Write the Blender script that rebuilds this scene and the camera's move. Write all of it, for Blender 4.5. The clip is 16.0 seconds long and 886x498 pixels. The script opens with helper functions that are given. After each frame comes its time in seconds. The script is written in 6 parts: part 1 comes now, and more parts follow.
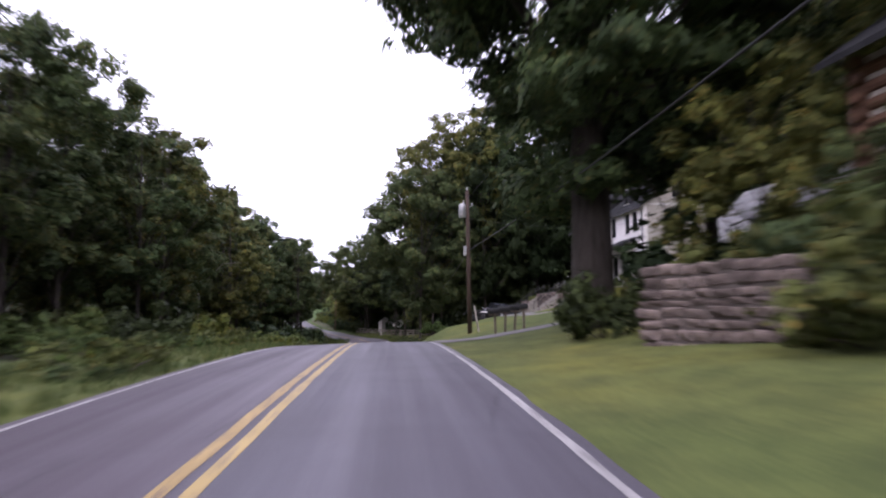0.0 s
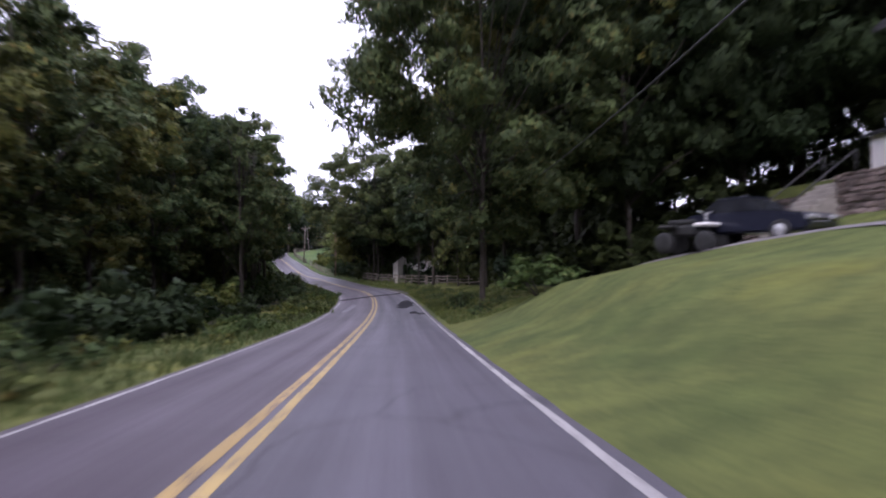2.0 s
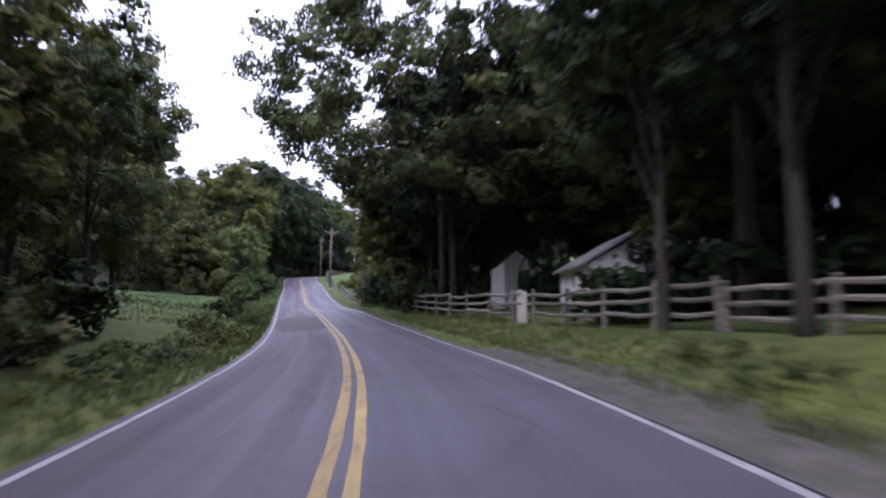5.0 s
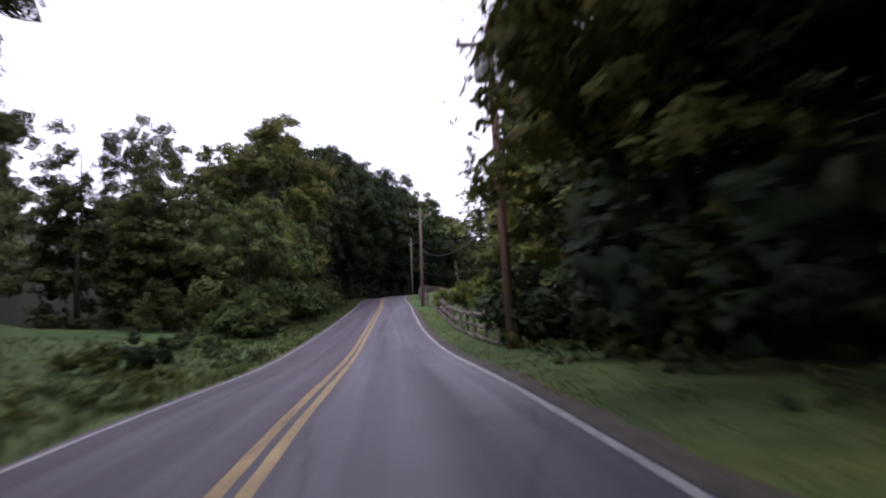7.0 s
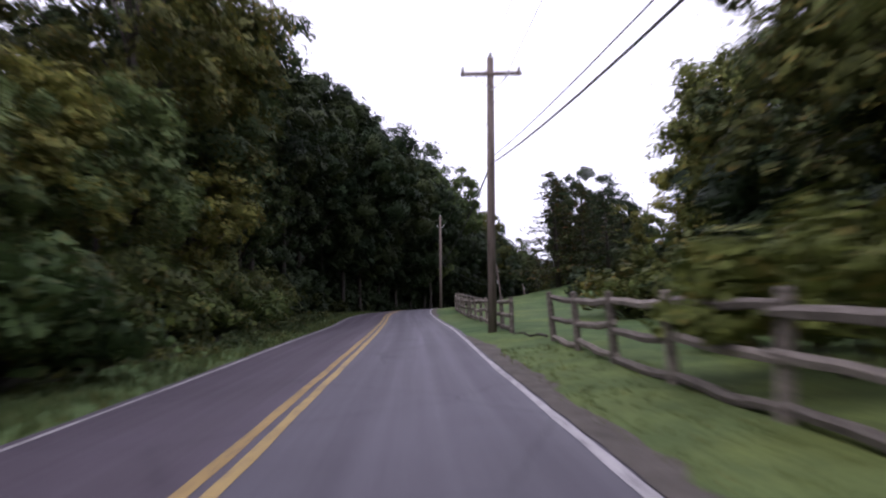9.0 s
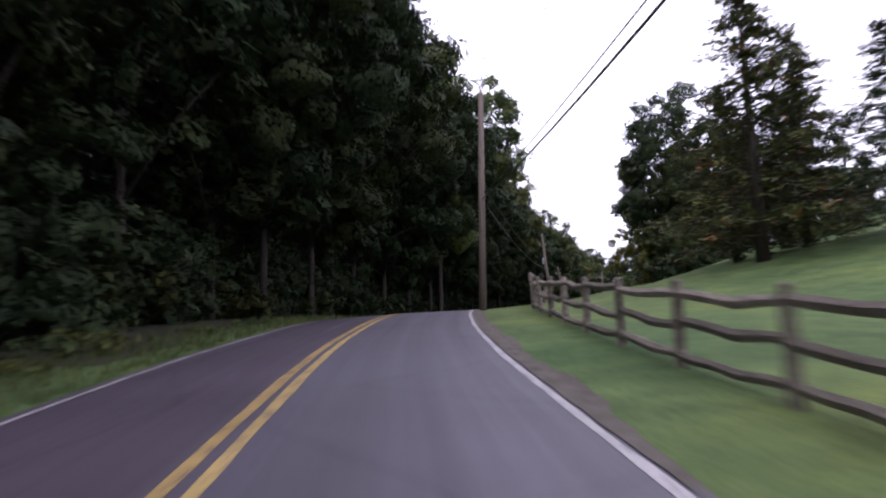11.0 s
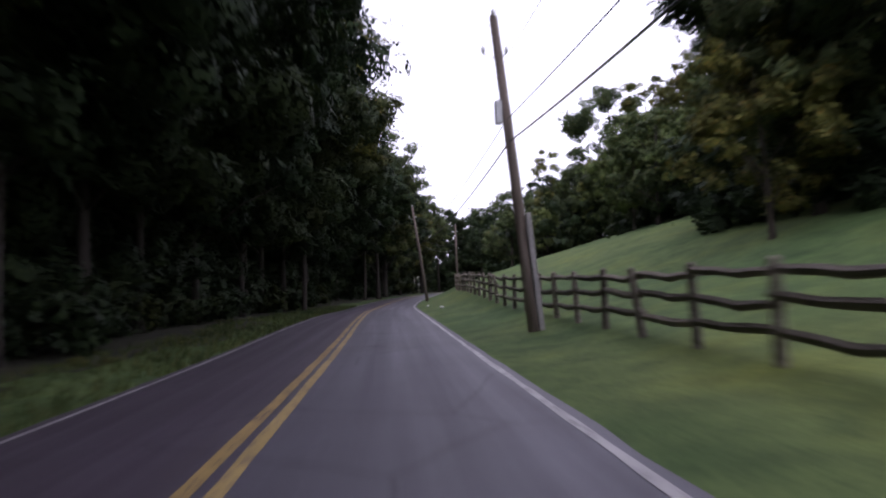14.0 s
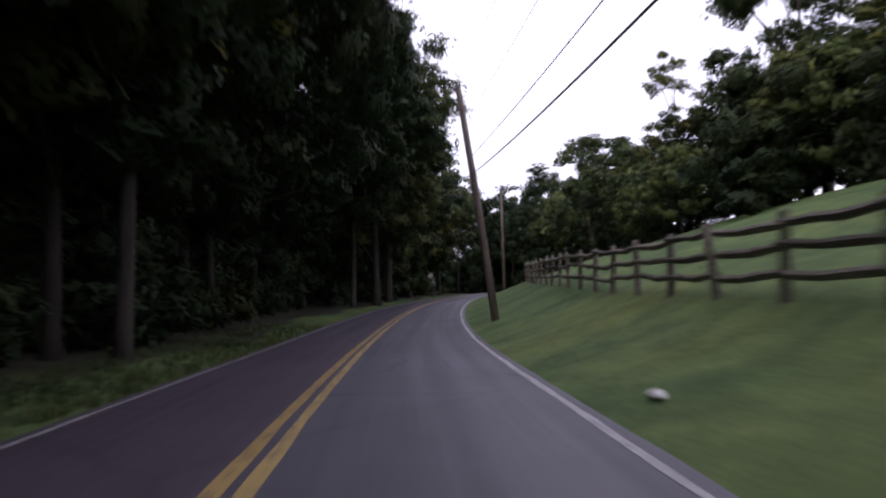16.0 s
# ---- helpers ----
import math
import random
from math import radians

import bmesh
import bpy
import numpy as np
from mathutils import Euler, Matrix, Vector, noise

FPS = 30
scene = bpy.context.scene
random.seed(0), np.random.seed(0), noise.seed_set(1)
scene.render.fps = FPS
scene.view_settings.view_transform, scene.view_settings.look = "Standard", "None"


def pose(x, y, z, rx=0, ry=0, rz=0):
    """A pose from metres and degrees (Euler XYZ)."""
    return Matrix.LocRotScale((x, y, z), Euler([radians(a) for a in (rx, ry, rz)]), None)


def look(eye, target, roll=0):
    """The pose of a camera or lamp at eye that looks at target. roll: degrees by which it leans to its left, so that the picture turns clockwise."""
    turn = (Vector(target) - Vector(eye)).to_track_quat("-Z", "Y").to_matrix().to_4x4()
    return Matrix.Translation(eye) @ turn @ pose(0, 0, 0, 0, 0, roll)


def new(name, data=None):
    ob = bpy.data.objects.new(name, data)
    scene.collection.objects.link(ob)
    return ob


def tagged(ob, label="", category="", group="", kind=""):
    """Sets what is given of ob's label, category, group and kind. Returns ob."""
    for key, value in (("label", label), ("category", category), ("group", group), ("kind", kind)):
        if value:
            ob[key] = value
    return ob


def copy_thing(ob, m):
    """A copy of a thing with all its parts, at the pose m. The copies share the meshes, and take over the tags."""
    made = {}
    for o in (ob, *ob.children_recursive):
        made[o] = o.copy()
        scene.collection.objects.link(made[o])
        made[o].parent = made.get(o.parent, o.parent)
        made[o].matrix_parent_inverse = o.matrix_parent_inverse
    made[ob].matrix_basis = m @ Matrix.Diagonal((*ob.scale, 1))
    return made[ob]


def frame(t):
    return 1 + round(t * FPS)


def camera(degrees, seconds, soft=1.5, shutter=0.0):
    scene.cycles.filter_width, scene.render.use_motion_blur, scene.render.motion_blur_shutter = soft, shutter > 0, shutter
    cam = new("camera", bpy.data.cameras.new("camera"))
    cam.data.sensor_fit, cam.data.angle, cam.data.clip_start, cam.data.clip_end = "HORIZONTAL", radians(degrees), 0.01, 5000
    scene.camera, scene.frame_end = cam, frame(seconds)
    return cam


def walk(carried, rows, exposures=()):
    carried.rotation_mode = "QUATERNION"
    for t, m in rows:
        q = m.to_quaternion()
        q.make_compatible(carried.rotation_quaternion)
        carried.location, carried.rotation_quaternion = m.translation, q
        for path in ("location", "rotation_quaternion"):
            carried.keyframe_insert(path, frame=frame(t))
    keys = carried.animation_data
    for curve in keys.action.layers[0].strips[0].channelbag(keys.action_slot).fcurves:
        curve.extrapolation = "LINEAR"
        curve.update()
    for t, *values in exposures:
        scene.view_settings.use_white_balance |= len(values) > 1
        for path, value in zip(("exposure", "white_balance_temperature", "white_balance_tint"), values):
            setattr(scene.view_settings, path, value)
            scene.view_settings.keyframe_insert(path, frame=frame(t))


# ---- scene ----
cam = camera(68, 16.0, soft=2.0, shutter=0.5)
PATH = [
    (0, (1.461, -0.023, 1.315), (1.6426, 1.9556, 1.5442), -0.27),
    (0.5, (1.621, 11.226, 1.737), (1.7965, 13.2028, 1.9855), -0.40),
    (1, (1.807, 22.385, 1.950), (1.9718, 24.3673, 2.1563), -0.44),
    (1.5, (1.793, 33.375, 1.737), (1.9361, 35.3667, 1.8476), 0.08),
    (2, (1.762, 44.176, 1.247), (1.8904, 46.1706, 1.3055), -0.71),
    (2.2, (1.709, 48.456, 1.074), (1.8487, 50.4498, 1.1376), -1.60),
    (2.5, (1.714, 54.848, 0.827), (1.8482, 56.8434, 0.8601), 0.68),
    (3, (1.747, 65.461, 0.426), (1.8539, 67.4571, 0.4768), -1.07),
    (3.2, (1.757, 69.698, 0.279), (1.8566, 71.6951, 0.3330), -0.94),
    (3.62, (1.555, 78.588, 0.044), (1.6502, 80.5836, 0.1304), -0.99),
    (4.04, (1.096, 87.455, -0.060), (1.1710, 89.4497, 0.0663), -1.03),
    (4.46, (0.411, 96.273, -0.033), (0.4406, 98.2663, 0.1234), -1.07),
    (4.88, (-0.506, 104.999, 0.052), (-0.5506, 106.9918, 0.2186), -1.12),
    (5.3, (-1.645, 113.610, 0.107), (-1.7855, 115.5985, 0.2686), -1.16),
    (5.5, (-2.329, 117.659, 0.119), (-2.4953, 119.6463, 0.2696), -0.80),
    (6, (-4.045, 127.722, 0.139), (-4.3000, 129.7001, 0.2875), -2.38),
    (6.2, (-4.957, 131.685, 0.194), (-5.2235, 133.6605, 0.3584), -1.29),
    (6.5, (-6.196, 137.655, 0.266), (-6.5119, 139.6219, 0.4453), -1.60),
    (7, (-8.548, 147.697, 0.635), (-8.9151, 149.6473, 0.8809), -4.00),
    (7.3, (-10.131, 153.776, 1.150), (-10.5139, 155.7235, 1.3957), -2.34),
    (7.5, (-11.120, 157.608, 1.202), (-11.5149, 159.5596, 1.3935), -2.01),
    (7.7, (-12.028, 161.152, 1.115), (-12.4383, 163.1034, 1.2660), -1.64),
    (8, (-13.728, 166.963, 1.251), (-14.1451, 168.9068, 1.4722), -0.84),
    (8.5, (-16.245, 176.514, 1.631), (-16.6801, 178.4488, 1.8886), -2.08),
    (9, (-18.931, 185.834, 2.402), (-19.3466, 187.7667, 2.7092), -2.29),
    (9.5, (-21.456, 194.975, 3.170), (-21.8735, 196.9110, 3.4478), -2.79),
    (9.7, (-22.510, 198.544, 3.494), (-22.9258, 200.4810, 3.7702), -1.43),
    (10.12, (-24.445, 205.960, 4.161), (-24.8551, 207.8991, 4.4288), -1.62),
    (10.54, (-26.370, 213.163, 4.756), (-26.7837, 215.1024, 5.0143), -1.82),
    (10.96, (-28.302, 220.145, 5.323), (-28.7125, 222.0839, 5.5895), -2.02),
    (11.38, (-30.194, 226.935, 5.939), (-30.5733, 228.8764, 6.2311), -2.22),
    (11.8, (-31.943, 233.594, 6.625), (-32.2473, 235.5468, 6.9344), -2.41),
    (12, (-32.497, 236.787, 6.955), (-32.7717, 238.7440, 7.2613), -1.71),
    (12.5, (-33.806, 244.711, 7.623), (-33.9320, 246.6881, 7.8967), -0.92),
    (13, (-34.747, 252.827, 7.945), (-34.7284, 254.8186, 8.1305), -1.31),
    (13.3, (-35.017, 257.876, 7.979), (-34.9219, 259.8688, 8.1220), -1.28),
    (13.5, (-35.140, 261.314, 8.014), (-35.0135, 263.3050, 8.1485), -1.55),
    (14, (-35.218, 270.097, 8.100), (-35.0311, 272.0839, 8.2364), -2.25),
    (14.5, (-35.115, 279.064, 8.136), (-34.9217, 281.0508, 8.2606), -1.54),
    (15, (-35.096, 288.097, 8.155), (-34.9107, 290.0816, 8.3157), -2.01),
    (15.2, (-35.123, 291.704, 8.306), (-34.9406, 293.6868, 8.4889), -2.49),
    (15.5, (-35.092, 297.091, 8.429), (-34.9252, 299.0757, 8.6088), -3.15),
    (16, (-35.129, 305.989, 8.460), (-34.9507, 307.9766, 8.5988), -1.52),
]
walk(cam, [(t, look(eye, target, roll)) for t, eye, target, roll in PATH], [(t, stops, kelvin - 130, 23) for t, stops, kelvin in (
    (0.0, 1.05, 6050), (0.5, 0.8, 6050), (1.5, 0.95, 6000), (2.5, 1.15, 5850), (3.0, 0.8, 5800), (4.3, 1.05, 5700), (5.5, 1.5, 5550), (6.0, 1.3, 5750), (6.5, 0.55, 6050), (7.0, 0.6, 6050), (7.5, 0.5, 6050),
    (8.0, 0.85, 6050), (9.0, 0.5, 6050), (9.5, 0.3, 6050), (12.0, 1.15, 6050), (12.5, 1.0, 6050), (13.0, 0.65, 6050), (13.5, 0.75, 6050), (14.5, 0.5, 6050), (15.5, 0.25, 6050), (16.0, 0.45, 6050))])

# ---------------------------------------------------------------- light
world = bpy.data.worlds.new("overcast_sky")
scene.world = world
world.use_nodes = True
wn, wl = world.node_tree.nodes, world.node_tree.links
sky = wn.new("ShaderNodeTexSky")
sky.sky_type, sky.sun_disc = "NISHITA", False
sky.sun_elevation, sky.sun_rotation = radians(38), radians(200)
sky.air_density, sky.dust_density, sky.ozone_density = 1.0, 4.0, 1.0
veil = wn.new("ShaderNodeMix")
veil.data_type = "RGBA"
veil.inputs[0].default_value = 0.86
veil.inputs[7].default_value = (9.6, 9.3, 10.0, 1)
wl.new(sky.outputs[0], veil.inputs[6])
wl.new(veil.outputs[2], wn["Background"].inputs[0])
wn["Background"].inputs[1].default_value = 0.12
sun = new("sun", bpy.data.lights.new("sun", "SUN"))
sun.data.energy, sun.data.angle, sun.data.color = 0.5, radians(40), (1.0, 0.96, 0.9)
sun.matrix_world = look((0, 0, 60), (25, 70, -35))

# ---------------------------------------------------------------- plan of the road
Y0, DY = -39.0, 13.0
ROAD_X = [-0.71, -0.47, -0.23, 0.0, 0.19, 0.31, 0.34, 0.3, 0.25, 0.16, -0.11, -0.85, -2.48, -5.15, -8.53, -12.17, -15.88, -19.52, -22.98, -26.4, -30.04, -33.57, -35.91, -36.58, -36.51, -36.39, -36.33, -36.16, -35.61, -34.46, -32.68, -30.31, -27.3, -23.96, -20.63]
ROAD_Z = [-0.92, -0.71, -0.46, 0.0, 0.48, 0.61, 0.19, -0.39, -0.88, -1.26, -1.37, -1.26, -1.19, -1.13, -0.8, -0.31, 0.02, 0.81, 1.89, 3.05, 4.12, 5.39, 6.43, 6.69, 6.8, 6.91, 7.09, 7.18, 7.19, 7.4, 7.7, 7.95, 8.14, 8.34, 8.53]
RIGHT_EDGE, LEFT_EDGE = 3.02, -2.79       # white edge lines from the double yellow line
SLOPE_R, SLOPE_L = 0.010, -0.042          # cross fall of the two lanes


def catmull(values, u):
    i = max(0, min(len(values) - 2, int(math.floor(u))))
    f = u - i
    p1, p2 = values[i], values[i + 1]
    p0 = values[i - 1] if i > 0 else 2 * p1 - p2
    p3 = values[i + 2] if i + 2 < len(values) else 2 * p2 - p1
    return 0.5 * (2 * p1 + (p2 - p0) * f + (2 * p0 - 5 * p1 + 4 * p2 - p3) * f * f + (3 * p1 - p0 - 3 * p2 + p3) * f ** 3)


def centre(y):
    u = (y - Y0) / DY
    last = len(ROAD_X) - 1
    if u < 0:
        return Vector((ROAD_X[0] + (ROAD_X[1] - ROAD_X[0]) * u, y, ROAD_Z[0] + 0.3 * (ROAD_Z[1] - ROAD_Z[0]) * u))
    if u > last:
        return Vector((ROAD_X[-1] + (ROAD_X[-1] - ROAD_X[-2]) * (u - last), y, ROAD_Z[-1]))
    return Vector((catmull(ROAD_X, u), y, catmull(ROAD_Z, u)))


def across(y):
    a, b = centre(y - 0.5), centre(y + 0.5)
    h = Vector((b.x - a.x, b.y - a.y, 0)).normalized()
    return Vector((h.y, -h.x, 0))


def heading(y):
    n = across(y)
    return math.degrees(math.atan2(n.y, n.x))


OFFS = (3.3, 5, 7, 11, 15, 22, 35, 60, 140)
RIGHT_LAND = {  # rise of the land over the road, at the distances OFFS
    -60: (0, .1, .3, .8, 1.2, 2, 6, 16, 40), 0: (0, .15, .4, .7, 1.2, 2.4, 6, 16, 40), 22: (0, .15, .45, 1.1, 2.0, 3.6, 6, 16, 40),
    34: (0, .12, .5, 1.2, 2.1, 3.3, 4.8, 15, 40), 46: (0, .3, 1.0, 1.9, 2.6, 3.6, 5.2, 16, 42), 60: (0, .55, 1.8, 2.7, 3.0, 4.6, 6.6, 18, 44),
    66: (0, .5, 1.6, 2.5, 3.0, 5.8, 10, 22, 46), 72.5: (0, .3, .9, 1.8, 2.5, 4.2, 9, 22, 46), 79: (0, .25, .65, 1.2, 1.8, 3, 9, 22, 46), 104: (0, .1, .3, .8, 1.6, 2.8, 7, 18, 40),
    132: (0, .2, .4, .6, .8, 1.2, 5, 14, 34), 160: (0, .1, .2, .4, .7, 1.2, 4, 10, 24), 200: (0, .15, .2, .3, .45, .8, 1.8, 4.5, 9),
    228: (0, .1, .2, .35, .55, .9, 1.9, 4.4, 8), 250: (0, .1, .25, .85, 1.65, 3.0, 5.5, 9, 12), 272: (0, .15, .47, 1.3, 2.5, 4.5, 8, 12, 15), 290: (0, .2, .65, 1.6, 3.0, 5.1, 8.5, 12, 15),
    312: (0, .4, 1.35, 2.3, 3.6, 5.7, 8.5, 12, 15), 330: (0, .6, 1.5, 2.6, 3.8, 5.7, 8.5, 12, 15), 420: (0, .3, .8, 2, 3, 5, 8, 14, 20)}
LEFT_LAND = {
    -60: (0, .05, .0, -.2, -.3, -.3, 1, 8, 30), 40: (0, .05, .0, -.2, -.4, -.5, 1, 8, 30), 100: (0, -.1, -.3, -.5, -.5, -.3, 2, 9, 30),
    125: (0, -.1, -.1, .2, .6, 1.4, 3.5, 11, 32), 150: (0, .0, .2, .8, 1.4, 2.3, 4, 12, 34), 178: (0, .05, .2, .6, 1.0, 1.6, 4, 12, 34),
    200: (0, .05, .1, .3, .5, 1, 5, 14, 36), 420: (0, .1, .2, .4, .6, 1.2, 6, 16, 38)}


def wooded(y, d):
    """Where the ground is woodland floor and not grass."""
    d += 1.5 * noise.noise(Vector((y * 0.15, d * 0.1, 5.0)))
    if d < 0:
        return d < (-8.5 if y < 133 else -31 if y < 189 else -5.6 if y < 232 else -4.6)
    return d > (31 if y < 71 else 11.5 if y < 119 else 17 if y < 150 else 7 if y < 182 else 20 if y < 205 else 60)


def table(land, y, d):
    keys = sorted(land)
    y = max(keys[0], min(keys[-1] - 1e-6, y))
    for a, b in zip(keys, keys[1:]):
        if a <= y < b:
            f = (y - a) / (b - a)
            f = f * f * (3 - 2 * f)
            return float(np.interp(d, OFFS, land[a])) * (1 - f) + float(np.interp(d, OFFS, land[b])) * f
    return 0.0


def land(y, d):
    """Height of the ground at station y and distance d to the right of the yellow line."""
    z = centre(max(-45, min(425, y))).z
    if LEFT_EDGE - 0.3 <= d <= RIGHT_EDGE + 0.3:
        return z + (SLOPE_R if d > 0 else SLOPE_L) * abs(d)
    if d > 0:
        z += SLOPE_R * RIGHT_EDGE + table(RIGHT_LAND, y, d) - 0.02
    else:
        z += SLOPE_L * abs(LEFT_EDGE) + table(LEFT_LAND, y, -d) - 0.02
    fade = min(1.0, max(0.0, (abs(d) - 4) / 8))
    z += fade * (0.22 * noise.noise(Vector((y * 0.11, d * 0.13, 3.1))) + 0.07 * noise.noise(Vector((y * 0.5, d * 0.5, 8.0))))
    return z


def at(y, d, up=0.0):
    n = across(y)
    f = min(1.0, max(0.0, (abs(d) - 30) / 60))
    n = n.lerp(Vector((1, 0, 0)), f)
    p = centre(y) + n * d
    return Vector((p.x, p.y, land(y, d) + up))


def station(x, y):
    """Station and distance of a place of the plan."""
    s = y
    for _ in range(12):
        n = across(s)
        c = centre(s)
        s += ((x - c.x) * -n.y + (y - c.y) * n.x)
    c = centre(s)
    return s, (x - c.x) * across(s).x + (y - c.y) * across(s).y


# ---------------------------------------------------------------- materials
def material(name, rough=0.9, metal=0.0, spec=0.3):
    m = bpy.data.materials.new(name)
    m.use_nodes = True
    b = m.node_tree.nodes["Principled BSDF"]
    b.inputs["Roughness"].default_value, b.inputs["Metallic"].default_value = rough, metal
    b.inputs["Specular IOR Level"].default_value = spec
    return m, m.node_tree.nodes, m.node_tree.links, b


def ramp(n, l, source, stops):
    r = n.new("ShaderNodeValToRGB")
    while len(r.color_ramp.elements) < len(stops):
        r.color_ramp.elements.new(0.5)
    for e, (p, c) in zip(r.color_ramp.elements, stops):
        e.position, e.color = p, (*c, 1)
    l.new(source, r.inputs[0])
    return r.outputs[0]


def noise_out(n, l, scale, detail=4.0, rough=0.55, coord="Object", stretch=None):
    tc = n.new("ShaderNodeTexCoord")
    t = n.new("ShaderNodeTexNoise")
    t.inputs["Scale"].default_value, t.inputs["Detail"].default_value, t.inputs["Roughness"].default_value = scale, detail, rough
    if stretch:
        mp = n.new("ShaderNodeMapping")
        mp.inputs["Scale"].default_value = stretch
        l.new(tc.outputs[coord], mp.inputs[0])
        l.new(mp.outputs[0], t.inputs["Vector"])
    else:
        l.new(tc.outputs[coord], t.inputs["Vector"])
    return t.outputs["Fac"]


def mix(n, l, fac, a, b, mode="MIX"):
    x = n.new("ShaderNodeMix")
    x.data_type, x.blend_type = "RGBA", mode
    for socket, value in ((x.inputs[0], fac), (x.inputs[6], a), (x.inputs[7], b)):
        if isinstance(value, (int, float)):
            socket.default_value = value
        elif isinstance(value, tuple):
            socket.default_value = (*value, 1)
        else:
            l.new(value, socket)
    return x.outputs[2]


def bump(n, l, b, height, strength=0.3, distance=0.02):
    x = n.new("ShaderNodeBump")
    x.inputs["Strength"].default_value, x.inputs["Distance"].default_value = strength, distance
    l.new(height, x.inputs["Height"])
    l.new(x.outputs[0], b.inputs["Normal"])


def mottled(name, dark, light, scale=4.0, fine=40.0, rough=0.9, strength=0.3, distance=0.02, metal=0.0, spec=0.3, stretch=None, per_object=0.0):
    m, n, l, b = material(name, rough, metal, spec)
    big = noise_out(n, l, scale, stretch=stretch)
    col = ramp(n, l, big, [(0.3, dark), (0.7, light)])
    small = noise_out(n, l, fine, 3.0, stretch=stretch)
    col = mix(n, l, 0.35, col, ramp(n, l, small, [(0.25, (0.45, 0.45, 0.45)), (0.75, (1.45, 1.45, 1.45))]), "MULTIPLY")
    if per_object:
        oi = n.new("ShaderNodeObjectInfo")
        tint = ramp(n, l, oi.outputs["Random"], [(0, (1 - per_object,) * 3), (1, (1 + per_object,) * 3)])
        col = mix(n, l, 1.0, col, tint, "MULTIPLY")
    l.new(col, b.inputs["Base Color"])
    bump(n, l, b, small, strength, distance)
    return m


def leaf_material(name, low, high, autumn=None, through_light=0.22, leaf=0.0):
    """Leaves; with a leaf size, each face is a spray cut into single leaves of that size with gaps between them."""
    m, n, l, b = material(name, 0.7, 0.0, 0.12)
    geo, oi = n.new("ShaderNodeNewGeometry"), n.new("ShaderNodeObjectInfo")
    pick = geo.outputs["Random Per Island"]
    if leaf:
        tc, cells, sep = n.new("ShaderNodeTexCoord"), n.new("ShaderNodeTexVoronoi"), n.new("ShaderNodeSeparateColor")
        cells.inputs["Scale"].default_value = 1.0 / leaf
        l.new(tc.outputs["Object"], cells.inputs["Vector"])
        l.new(cells.outputs["Color"], sep.inputs[0])
        pick = sep.outputs[0]
    col = ramp(n, l, pick, [(0.0, low), (0.85, high)] + ([(0.97, autumn)] if autumn else []))
    if leaf:
        col = mix(n, l, 1.0, col, ramp(n, l, geo.outputs["Random Per Island"], [(0.0, (0.72, 0.72, 0.75)), (1.0, (1.28, 1.25, 1.15))]), "MULTIPLY")
    tint = ramp(n, l, oi.outputs["Random"], [(0, (0.75, 0.86, 0.85)), (0.5, (1, 1, 1)), (1, (1.45, 1.16, 0.78))])
    col = mix(n, l, 1.0, col, tint, "MULTIPLY")
    patch = ramp(n, l, noise_out(n, l, 0.35, 2.0), [(0.3, (0.7, 0.7, 0.7)), (0.7, (1.3, 1.25, 1.1))])
    col = mix(n, l, 1.0, col, patch, "MULTIPLY")
    l.new(col, b.inputs["Base Color"])
    t = n.new("ShaderNodeBsdfTranslucent")
    l.new(col, t.inputs["Color"])
    s = n.new("ShaderNodeMixShader")
    s.inputs[0].default_value = through_light
    l.new(b.outputs[0], s.inputs[1])
    l.new(t.outputs[0], s.inputs[2])
    out = s.outputs[0]
    if leaf:
        edge, gap, cut = n.new("ShaderNodeMath"), n.new("ShaderNodeBsdfTransparent"), n.new("ShaderNodeMixShader")
        edge.operation = "GREATER_THAN"
        edge.inputs[1].default_value = 0.56
        l.new(cells.outputs["Distance"], edge.inputs[0])
        l.new(edge.outputs[0], cut.inputs[0])
        l.new(out, cut.inputs[1])
        l.new(gap.outputs[0], cut.inputs[2])
        out = cut.outputs[0]
    l.new(out, n["Material Output"].inputs["Surface"])
    return m


